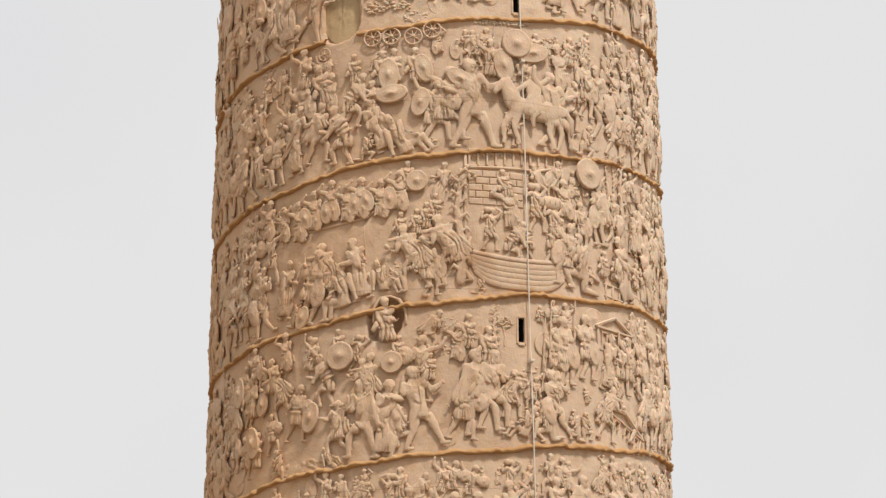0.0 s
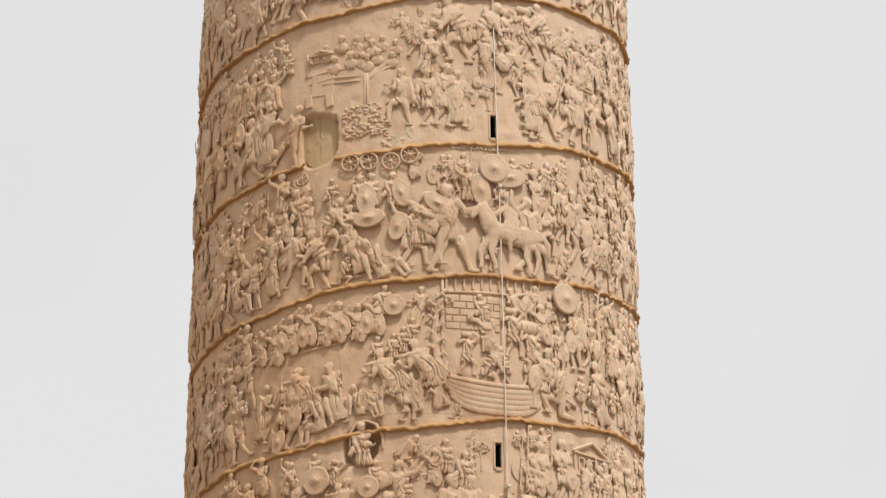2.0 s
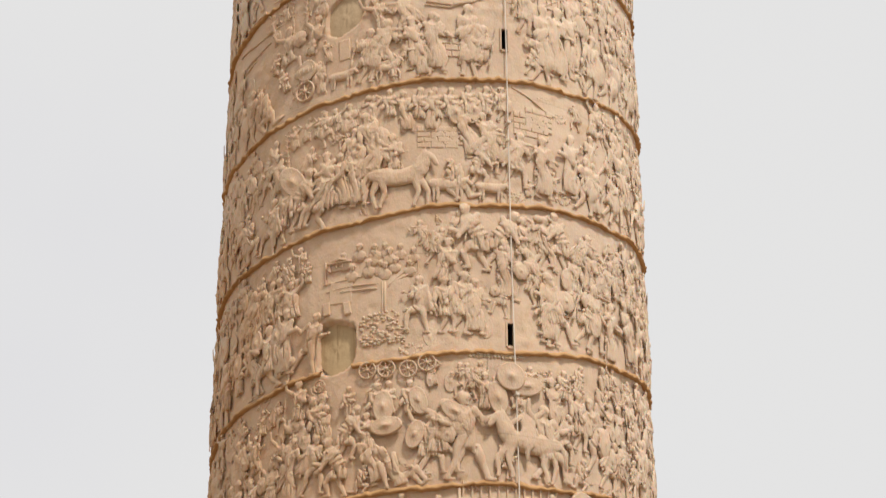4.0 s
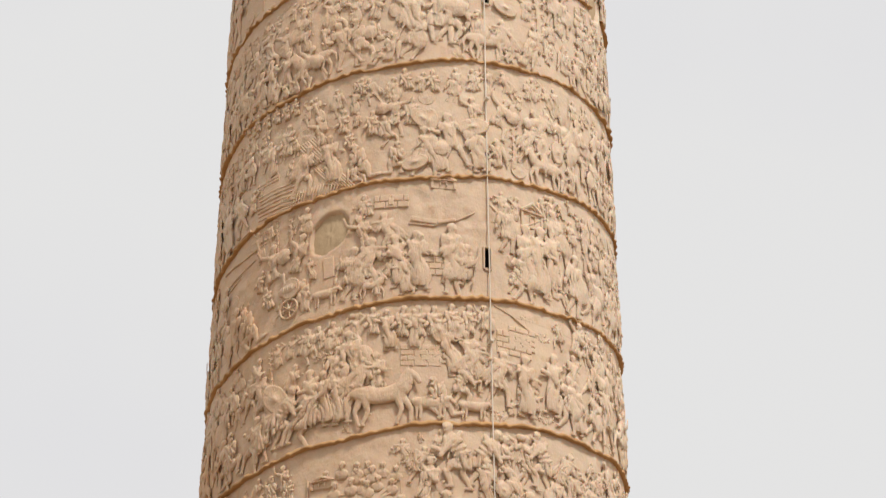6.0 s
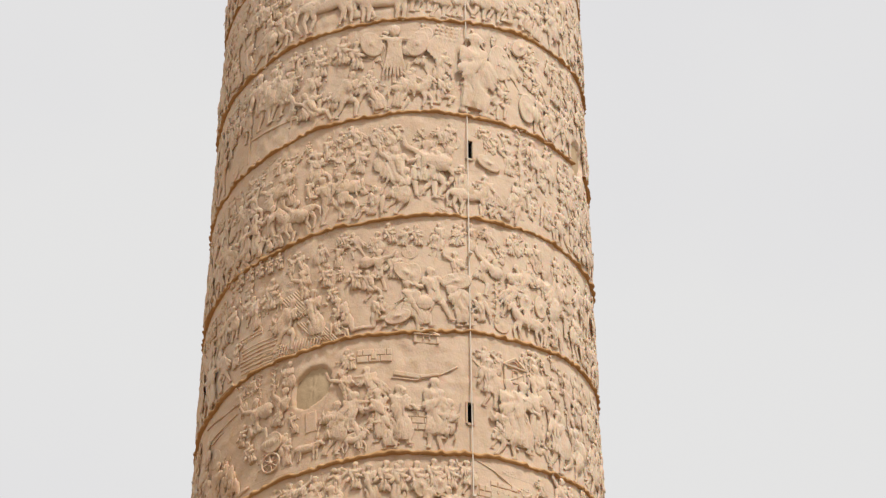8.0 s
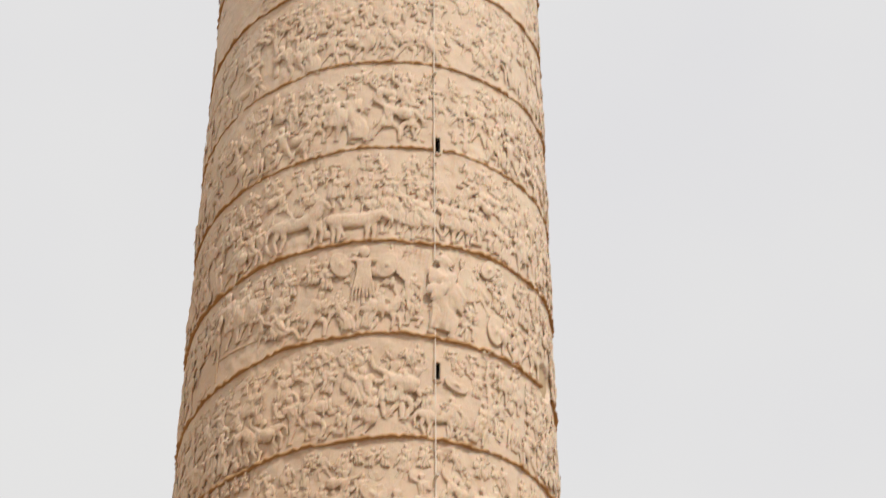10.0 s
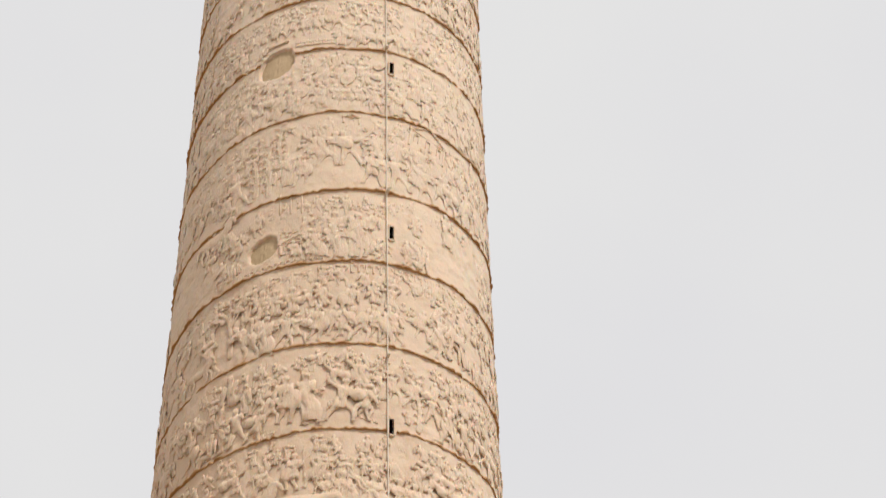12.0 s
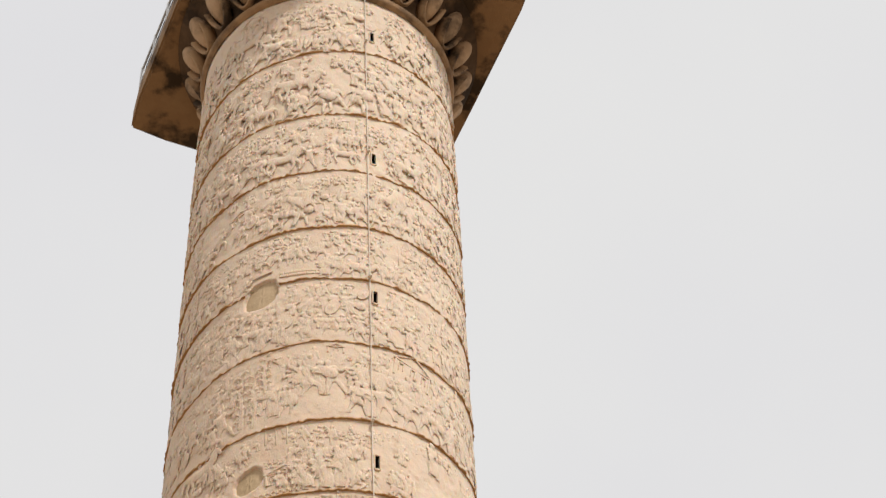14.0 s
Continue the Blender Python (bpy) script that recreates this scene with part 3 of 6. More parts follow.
        ob.data = me
        de = ob.modifiers.new("thin", "DECIMATE")
        de.ratio = min(1.0, tris * FINE / max(n, 1))
        out = bpy.data.meshes.new_from_object(ob.evaluated_get(bpy.context.evaluated_depsgraph_get()))
        bpy.data.objects.remove(ob)
        out.name = name
        out.materials.clear()
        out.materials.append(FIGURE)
        return smooth(out)

    def mesh(self, name, flatshade=False):
        me = bpy.data.meshes.new(name)
        me.from_pydata([tuple(v) for v in self.v], [], self.f)
        me.materials.append(MARBLE)
        me.validate()
        return me if flatshade else smooth(me)


def bone(c, a, b, r0, r1, bend=0.0):
    a, b = Vector(a), Vector(b)
    mid = (a + b) / 2
    c.tube([a, a.lerp(b, 0.4), b], [r0, (r0 + r1) / 2 * 1.12, r1], seg=6)


def knee(a, b, side, l1, l2):
    """Joint between a and b for two bones of length l1, l2, bent to the given side."""
    a, b = Vector(a), Vector(b)
    d = b - a
    L = min(d.length, (l1 + l2) * 0.999)
    u = d.normalized()
    k = (l1 * l1 - l2 * l2 + L * L) / (2 * L)
    hh = math.sqrt(max(l1 * l1 - k * k, 0))
    nrm = Vector((-u.z, 0, u.x)) * side
    return a + u * k + nrm * hh


def head(c, x, z, face=1, helmet=False, beard=False, y=-0.07, s=1.0):
    s *= 1.03
    c.ball((x, y, z), (0.060 * s, 0.066 * s, 0.078 * s), 9, 7)
    c.ball((x + 0.045 * face * s, y - 0.03, z - 0.008 * s), (0.022 * s, 0.024 * s, 0.020 * s), 6, 4)
    c.ball((x + 0.022 * face * s, y - 0.035 * s, z - 0.05 * s), ((0.040 if beard else 0.026) * s, 0.034 * s, (0.048 if beard else 0.026) * s), 7, 5)
    c.tube([(x + (0.02 * face - 0.045) * s, y - 0.045 * s, z + 0.018 * s), (x + 0.02 * face * s, y - 0.066 * s, z + 0.020 * s), (x + (0.02 * face + 0.04) * s, y - 0.045 * s, z + 0.016 * s)], [0.012 * s] * 3, seg=5)
    c.tube([(x + 0.024 * face * s, y - 0.066 * s, z + 0.012 * s), (x + 0.03 * face * s, y - 0.080 * s, z - 0.016 * s)], [0.009 * s, 0.014 * s], seg=5)
    if helmet:
        c.ball((x - 0.004 * face, y, z + 0.030 * s), (0.076 * s, 0.078 * s, 0.068 * s), 10, 6)
        c.tube([(x - 0.085 * s, y - 0.02, z + 0.012 * s), (x, y - 0.075 * s, z + 0.010 * s), (x + 0.085 * s, y - 0.02, z + 0.012 * s)], [0.012 * s] * 3, seg=5)
    else:
        c.ball((x - 0.010 * face * s, y + 0.008, z + 0.018 * s), (0.068 * s, 0.070 * s, 0.070 * s), 10, 7, 0.03)
        for i in range(7):
            a = math.pi * (0.06 + 0.147 * i)
            c.ball((x + 0.058 * s * math.cos(a), y - 0.032 * s, z + 0.016 * s + 0.050 * s * math.sin(a)), 0.016 * s, 6, 4)
    c.tube([(x - 0.01 * face, y + 0.02, z - 0.12 * s), (x, y + 0.01, z - 0.05 * s)], [0.042 * s, 0.038 * s], seg=7)


def figure(name, lean=0.0, feet=((-0.1, 0.0), (0.12, 0.0)), grips=((-0.2, 0.45), (0.22, 0.5)), dress="tunic", helmet=False, face=1, shield=None, hip=0.47, cloak=0, beard=False, half=False, knees=(1, 1), load=None):
    """A plain standing, striding or bending relief figure, one unit high."""
    c = Clay()
    hp = Vector((0, -0.045, hip))
    L = 0.30
    ch = hp + Vector((math.sin(lean) * L, -0.015, math.cos(lean) * L))
    nk = hp + Vector((math.sin(lean) * (L + 0.05), -0.01, math.cos(lean) * (L + 0.05)))
    hd = nk + Vector((math.sin(lean * 0.7) * 0.10 + 0.012 * face, 0, math.cos(lean * 0.7) * 0.10))
    side = Vector((math.cos(lean), 0, -math.sin(lean)))
    # trunk
    c.tube([hp - Vector((0, 0, 0.03)), hp.lerp(ch, 0.35), hp.lerp(ch, 0.75), ch + (nk - ch) * 0.4], [0.098, 0.090, 0.118, 0.085], seg=11, flat=0.78)
    if dress == "armour":
        for k in (0.2, 0.42, 0.64, 0.86):
            q = hp.lerp(ch, k)
            c.tube([q - side * 0.10 + Vector((0, -0.050, 0)), q + Vector((0, -0.090, -0.008)), q + side * 0.10 + Vector((0, -0.050, 0))], [0.011] * 3, seg=5)
    else:
        for k in range(4):
            a = ch + side * (-0.095 + 0.012 * k) + Vector((0, -0.045, 0.035 - 0.03 * k))
            b = ch + side * (0.095 - 0.012 * k) + Vector((0, -0.045, 0.035 - 0.03 * k))
            m = ch.lerp(hp, 0.16 + 0.22 * k) + side * 0.03 * face + Vector((0, -0.083, 0))
            c.tube([a, a.lerp(m, 0.6) + Vector((0, -0.028, -0.012)), m, b.lerp(m, 0.6) + Vector((0, -0.028, -0.012)), b], [0.011, 0.015, 0.018, 0.015, 0.011], seg=6)
    # legs
    if not half:
        for i, (fx, fz) in enumerate(feet):
            a = hp + side * (-0.05 + 0.10 * i) + Vector((0, 0.004 * i, -0.02))
            b = Vector((fx, -0.04 - 0.02 * i, fz + 0.03))
            kn = knee(a, b, knees[i], 0.23, 0.225)
            bone(c, a, kn, 0.062, 0.046)
            bone(c, kn, b, 0.047, 0.029)
            c.tube([b + Vector((-0.02 * face, 0, -0.012)), b + Vector((0.075 * face, -0.012, -0.02))], [0.026, 0.021], seg=6)
    # dress
    if dress in ("tunic", "armour"):
        drop = 0.17
        bot = hp + Vector((sum(f[0] for f in feet) * 0.25, -0.012, -drop))
        c.tube([hp + Vector((0, -0.004, 0.05)), hp + Vector((0, -0.01, 0.0)), hp.lerp(bot, 0.5), bot], [0.090, 0.100, 0.112, 0.128], seg=24, flat=0.52, flute=0.2, nfl=6, ph=random.uniform(0, 6), caps=False)
        for k in range(6):
            x = -0.095 + 0.038 * k
            c.tube([hp + Vector((x * 0.8, -0.075 + 2.5 * x * x, 0.03)), hp + Vector((x * 1.05, -0.088 + 3 * x * x, -0.06)), bot + Vector((x * 1.12, -0.080 + 3 * x * x, 0.010))], [0.010, 0.014, 0.014], seg=6)
        c.tube([hp - side * 0.10 + Vector((0, -0.05, 0.045)), hp + Vector((0, -0.10, 0.04)), hp + side * 0.10 + Vector((0, -0.05, 0.045))], [0.015] * 3, seg=5)
    elif dress == "toga":
        bot = Vector((sum(f[0] for f in feet) * 0.5, -0.04, 0.07))
        c.tube([hp + Vector((0, 0, 0.08)), hp, hp.lerp(bot, 0.4), hp.lerp(bot, 0.75), bot], [0.095, 0.105, 0.108, 0.110, 0.116], seg=28, flat=0.52, flute=0.25, nfl=7, ph=random.uniform(0, 6), caps=False)
        for k in range(7):
            x = -0.10 + 0.033 * k
            c.tube([hp + Vector((x * 0.8, -0.078 + 2.5 * x * x, 0.0)), hp.lerp(bot, 0.5) + Vector((x + 0.02 * face, -0.085 + 2.5 * x * x, 0)), bot + Vector((x * 1.12, -0.078 + 2.5 * x * x, 0.0))], [0.009, 0.015, 0.017], seg=6)
        for k in range(4):
            a = ch + side * (0.10 * face) + Vector((0, -0.05, 0.03 - 0.02 * k))
            b = hp + side * (-0.13 * face) + Vector((0, -0.035, 0.07 - 0.07 * k))
            c.tube([a, a.lerp(b, 0.5) + Vector((0, -0.060, -0.03)), b], [0.013, 0.022, 0.014], seg=6)
    elif dress == "trousers":
        c.tube([hp + Vector((0, 0, 0.03)), hp + Vector((0, -0.005, -0.10))], [0.090, 0.100], seg=18, flat=0.55, flute=0.14, nfl=6, caps=False)
    if cloak:
        a = ch + side * 0.03 * -cloak + Vector((0, -0.03, 0.05))
        b = hp + Vector((-cloak * 0.21, -0.02, -0.08))
        c.tube([a, a.lerp(b, 0.5), b], [0.05, 0.07, 0.08], seg=10, flat=0.4, caps=False)
        for k in range(5):
            e = b + Vector((-0.09 + 0.045 * k, -0.02, 0.05 * (abs(k - 2) - 1)))
            c.tube([a + Vector((0.008 * (k - 2), -0.02, 0)), a.lerp(e, 0.5) + Vector((0, -0.022, 0.015)), e], [0.013, 0.018, 0.019], seg=6)
    # arms
    for i, (hx, hz) in enumerate(grips):
        sh = ch + side * (-0.115 + 0.23 * i) + Vector((0, -0.02, 0.015))
        b = Vector((hx, -0.125, hz))
        el = knee(sh, b, 1 if i == 0 else -1, 0.165, 0.155)
        el.y = -0.108
        bone(c, sh, el, 0.043, 0.035)
        bone(c, el, b, 0.035, 0.024)
        c.ball(b, 0.033, 7, 5)
        c.ball(sh, 0.050, 7, 5)
    head(c, hd.x, hd.z, face, helmet, beard, y=hd.y - 0.02)
    if shield == "oval":
        c.disc((grips[1][0] - 0.02, grips[1][1] - 0.02), 0.105, 0.20, 0.12 * face, y=-0.115)
    elif shield == "round":
        c.disc((grips[1][0], grips[1][1]), 0.125, 0.145, 0, y=-0.115)
    elif shield == "low":
        c.disc((grips[0][0], grips[0][1] - 0.05), 0.14, 0.23, 0.35, y=-0.12)
    if load == "bag":
        c.ball((hd.x - 0.13 * face, -0.09, hd.z + 0.02), (0.10, 0.08, 0.075), 9, 6, 0.05)
    elif load == "spear":
        c.tube([(grips[0][0] - 0.05, -0.11, grips[0][1] - 0.45), (grips[0][0] + 0.02, -0.11, grips[0][1] + 0.45)], [0.012, 0.012], seg=5)
    return c.carved(name, 2000)


def figures():
    random.seed(3)
    return {
        "stand": figure("carved_figure", dress="tunic", shield="oval", helmet=True),
        "guard": figure("carved_figure", dress="armour", helmet=True, grips=((-0.2, 0.75), (0.18, 0.45)), shield="oval", load="spear"),
        "march": figure("carved_figure", lean=0.1, feet=((-0.2, 0), (0.2, 0)), dress="armour", helmet=True, grips=((-0.22, 0.5), (0.25, 0.6)), shield="round"),
        "fight": figure("carved_figure", lean=0.25, feet=((-0.26, 0), (0.22, 0)), dress="tunic", helmet=True, grips=((-0.22, 1.0), (0.32, 0.6)), shield="round", hip=0.44),
        "throw": figure("carved_figure", lean=-0.2, feet=((-0.2, 0), (0.24, 0.02)), dress="tunic", grips=((-0.30, 0.98), (0.30, 0.72)), cloak=1, hip=0.44),
        "toga": figure("carved_figure", dress="toga", grips=((-0.12, 0.55), (0.24, 0.60))),
        "toga2": figure("carved_figure", dress="toga", grips=((-0.24, 0.62), (0.10, 0.6)), face=-1, beard=True, lean=-0.06),
        "barb": figure("carved_figure", lean=0.15, feet=((-0.2, 0), (0.16, 0)), dress="trousers", grips=((-0.2, 0.42), (0.30, 0.66)), cloak=1, beard=True),
        "barb2": figure("carved_figure", lean=-0.1, feet=((-0.14, 0), (0.2, 0)), dress="trousers", grips=((-0.28, 0.78), (0.2, 0.45)), cloak=-1, beard=True, face=-1, shield="oval"),
        "work": figure("carved_figure", lean=0.55, feet=((-0.14, 0), (0.12, 0)), dress="armour", grips=((0.30, 0.42), (0.42, 0.50)), hip=0.44),
        "carry": figure("carved_figure", lean=0.12, feet=((-0.16, 0), (0.15, 0)), dress="tunic", grips=((-0.18, 0.86), (0.12, 0.98)), load="bag"),
        "kneel": figure("carved_figure", lean=0.3, feet=((-0.28, 0.02), (0.14, 0)), dress="trousers", grips=((0.10, 0.30), (0.30, 0.42)), hip=0.27, knees=(1, 1), beard=True),
        "sit": figure("carved_figure", lean=-0.25, feet=((0.26, 0.0), (0.34, 0.02)), dress="trousers", grips=((-0.20, 0.12), (0.2, 0.3)), hip=0.20, knees=(1, 1)),
        "reach": figure("carved_figure", lean=0.2, feet=((-0.18, 0), (0.18, 0)), dress="tunic", grips=((0.30, 0.78), (0.36, 0.70)), cloak=1),
        "wide": figure("carved_figure", lean=-0.05, feet=((-0.22, 0), (0.22, 0)), dress="trousers", grips=((-0.34, 0.66), (0.33, 0.74))),
        "cloak": figure("carved_figure", dress="toga", grips=((-0.16, 0.48), (0.16, 0.5)), cloak=-1, helmet=True),
        "bust": figure("carved_figure", dress="tunic", half=True, grips=((-0.2, 0.5), (0.2, 0.6))),
        "bustsh": figure("carved_figure", dress="armour", half=True, helmet=True, grips=((-0.16, 0.95), (0.08, 0.45)), shield="oval"),
        "bustup": figure("carved_figure", dress="tunic", half=True, grips=((-0.26, 1.02), (0.26, 0.62)), face=-1),
    }


FIG = figures()
FINE = 0.42
FIG_MID = figures()
FINE = 0.22
FIG_FAR = figures()
FINE = 1.0


def simple(name, fn, *a, tris=1700):
    c = Clay()
    fn(c, *a)
    return c.carved(name, tris, 0.002)


def horse(c, rider):
    c.tube([(-0.38, -0.06, 0.55), (-0.2, -0.07, 0.52), (0.05, -0.07, 0.50), (0.25, -0.07, 0.55), (0.36, -0.07, 0.62)], [0.10, 0.155, 0.135, 0.14, 0.10], seg=11, flat=0.8)
    c.tube([(0.29, -0.07, 0.60), (0.38, -0.08, 0.72), (0.42, -0.08, 0.82)], [0.125, 0.095, 0.07], seg=9)
    c.tube([(0.41, -0.09, 0.85), (0.50, -0.10, 0.78), (0.56, -0.10, 0.68)], [0.062, 0.052, 0.036], seg=8)
    c.tube([(0.39, -0.09, 0.90), (0.39, -0.09, 0.96)], [0.02, 0.012], seg=5)
    for i in range(6):
        k = i / 5
        c.ball((0.24 + 0.13 * k, -0.10, 0.70 + 0.18 * k), (0.035, 0.04, 0.04), 6, 4)
    for x0, x1, x2, y in ((-0.32, -0.40, -0.34, -0.05), (-0.25, -0.20, -0.28, -0.10), (0.24, 0.30, 0.22, -0.10), (0.30, 0.44, 0.42, -0.05)):
        bone(c, (x0, y, 0.46), (x1, y, 0.25), 0.062, 0.036)
        bone(c, (x1, y, 0.25), (x2, y, 0.03), 0.034, 0.024)
        c.ball((x2 + 0.015, y, 0.02), (0.036, 0.034, 0.024), 6, 4)
    c.tube([(-0.44, -0.05, 0.58), (-0.53, -0.05, 0.45), (-0.54, -0.05, 0.25)], [0.035, 0.042, 0.015], seg=6)
    if rider:
        c.tube([(0.0, -0.08, 0.60), (0.01, -0.09, 0.80), (0.02, -0.08, 0.92)], [0.10, 0.115, 0.08], seg=10, flat=0.8)
        c.tube([(0.0, -0.14, 0.68), (0.06, -0.17, 0.50)], [0.10, 0.13], seg=20, flat=0.6, flute=0.14, nfl=7)
        bone(c, (0.06, -0.17, 0.52), (0.03, -0.17, 0.28), 0.048, 0.03)
        bone(c, (0.10, -0.10, 0.87), (0.24, -0.13, 0.76), 0.04, 0.03)
        bone(c, (-0.08, -0.10, 0.87), (-0.2, -0.12, 0.98), 0.04, 0.03)
        head(c, 0.04, 1.02, 1, True)


def ox(c):
    c.tube([(-0.42, -0.06, 0.52), (-0.2, -0.07, 0.50), (0.1, -0.07, 0.50), (0.34, -0.07, 0.55)], [0.13, 0.17, 0.17, 0.14], seg=11, flat=0.8)
    c.tube([(0.34, -0.08, 0.58), (0.50, -0.09, 0.64), (0.62, -0.09, 0.52)], [0.12, 0.085, 0.05], seg=9)
    c.tube([(0.50, -0.10, 0.70), (0.56, -0.10, 0.80)], [0.024, 0.012], seg=5)
    for x, y in ((-0.38, -0.05), (-0.28, -0.10), (0.22, -0.10), (0.33, -0.05)):
        bone(c, (x, y, 0.45), (x + 0.02, y, 0.22), 0.07, 0.04)
        bone(c, (x + 0.02, y, 0.22), (x, y, 0.03), 0.036, 0.03)
    c.tube([(-0.48, -0.05, 0.56), (-0.55, -0.05, 0.3)], [0.025, 0.018], seg=5)


def tree(c, kind):
    pts = [(0, -0.02, 0), (0.02, -0.03, 0.3), (-0.02, -0.03, 0.6), (0.01, -0.03, 0.8)]
    c.tube(pts, [0.045, 0.035, 0.03, 0.022], seg=7)
    if kind == "bare":
        for i in range(14):
            z = 0.08 + 0.065 * i
            s = 1 if i % 2 else -1
            c.tube([(0, -0.04, z), (0.06 * s, -0.07, z + 0.05), (0.085 * s, -0.05, z + 0.015)], [0.012, 0.017, 0.008], seg=6)
        return
    for i in range(5):
        a = math.pi * (0.15 + 0.175 * i)
        c.tube([(0, -0.03, 0.5 + 0.03 * i), (0.16 * math.cos(a), -0.05, 0.66 + 0.12 * math.sin(a)), (0.30 * math.cos(a), -0.05, 0.76 + 0.18 * math.sin(a))], [0.022, 0.016, 0.010], seg=5)
    for i in range(46):
        a = random.uniform(0, 2 * math.pi)
        k = math.sqrt(random.random())
        x, z = 0.33 * k * math.cos(a), 0.82 + 0.20 * k * math.sin(a)
        c.ball((x, -0.05 - 0.03 * (1 - k), z), (random.uniform(0.025, 0.045), 0.035, random.uniform(0.02, 0.035)), 6, 4)


def rocks(c):
    for i in range(70):
        x = random.uniform(-0.5, 0.5)
        z = random.uniform(0, 0.22) * (1 - abs(x))
        c.ball((x, 0.0, z), (random.uniform(0.02, 0.05), 0.045, random.uniform(0.014, 0.03)), 7, 5, 0.16)


def wheel(c):
    base = len(c.v)
    n, k = 26, 6
    for i in range(n):
        t = 2 * math.pi * i / n
        for j in range(k):
            a = 2 * math.pi * j / k
            r = 0.45 + 0.05 * math.cos(a)
            c.v.append(Vector((r * math.cos(t), -0.06 + 0.05 * math.sin(a), 0.5 + r * math.sin(t))))
    for i in range(n):
        for j in range(k):
            c.f.append((base + i * k + j, base + i * k + (j + 1) % k, base + ((i + 1) % n) * k + (j + 1) % k, base + ((i + 1) % n) * k + j))
    for i in range(8):
        t = math.pi * i / 4 + 0.2
        c.tube([(0, -0.06, 0.5), (0.44 * math.cos(t), -0.05, 0.5 + 0.44 * math.sin(t))], [0.035, 0.028], seg=5)
    c.ball((0, -0.08, 0.5), 0.09, 8, 5)


def leaves(c):
    for i in range(34):
        a, k = random.uniform(0, 6.28), math.sqrt(random.random())
        c.ball((0.5 * k * math.cos(a), -0.03, 0.3 + 0.3 * k * math.sin(a)), (0.07, 0.05, 0.05), 6, 4, 0.1)
    for i in range(5):
        c.tube([(0.1 * i - 0.2, -0.02, 0), (0.15 * i - 0.3, -0.03, 0.3)], [0.025, 0.015], seg=5)


def bare_head(c, face):
    head(c, 0, 0.60, face, False, y=-0.10, s=3.0)
    c.tube([(0, -0.02, -0.05), (0, -0.04, 0.18), (0, -0.05, 0.32)], [0.46, 0.40, 0.18], seg=14, flat=0.34, flute=0.06)


def trophy(c):
    c.tube([(0, -0.03, 0), (0, -0.03, 1.0)], [0.03, 0.025], seg=6)
    c.tube([(0, -0.04, 0.52), (0, -0.05, 0.66), (0, -0.05, 0.80)], [0.085, 0.075, 0.10], seg=12, flat=0.6, caps=False)
    for k in range(7):
        x = -0.09 + 0.03 * k
        c.tube([(x * 0.7, -0.08, 0.70), (x, -0.085, 0.50), (x * 1.5, -0.07, 0.24)], [0.012, 0.016, 0.014], seg=6)
    c.tube([(-0.30, -0.05, 0.80), (0.30, -0.05, 0.80)], [0.025, 0.025], seg=6)
    c.ball((0, -0.05, 0.92), (0.07, 0.07, 0.09))
    c.disc((-0.27, 0.72), 0.13, 0.19, 0.3, y=-0.05)
    c.disc((0.27, 0.72), 0.13, 0.19, -0.3, y=-0.05)


def wings(c):
    for i in range(9):
        c.tube([(-0.045 * i, -0.03, 0.98 - 0.03 * i), (-0.07 - 0.055 * i, -0.035, 0.55), (-0.10 - 0.045 * i, -0.03, 0.04 + 0.05 * i)], [0.028, 0.030, 0.020], seg=7, flat=0.7)
    for i in range(20):
        c.ball((-0.03 - 0.075 * (i % 5) - 0.01 * (i // 5), -0.05, 0.97 - 0.075 * (i // 5)), (0.028, 0.028, 0.034), 6, 4)


PROP = {
    "rider": simple("carved_rider", horse, True), "horse": simple("carved_horse", horse, False), "ox": simple("carved_ox", ox),
    "tree": simple("carved_tree", tree, "leafy"), "tree2": simple("carved_tree", tree, "leafy"), "palm": simple("carved_tree", tree, "bare"),
    "rocks": simple("carved_rock", rocks, tris=700), "rocks2": simple("carved_rock", rocks, tris=700), "wheel": simple("carved_wheel", wheel),
    "leaves": simple("carved_foliage", leaves, tris=800), "head": simple("carved_head", bare_head, 1, tris=700), "head2": simple("carved_head", bare_head, -1, tris=700), "trophy": simple("carved_trophy", trophy), "wings": simple("carved_wing", wings),
    "shield": simple("carved_shield", lambda c: c.disc((0, 0.5), 0.5, 0.5, 0, y=-0.10), tris=450),
    "oval": simple("carved_shield", lambda c: c.disc((0, 0.5), 0.29, 0.5, 0, y=-0.06), tris=450),
}
ALL = {**FIG, **PROP}
TAKEN = []


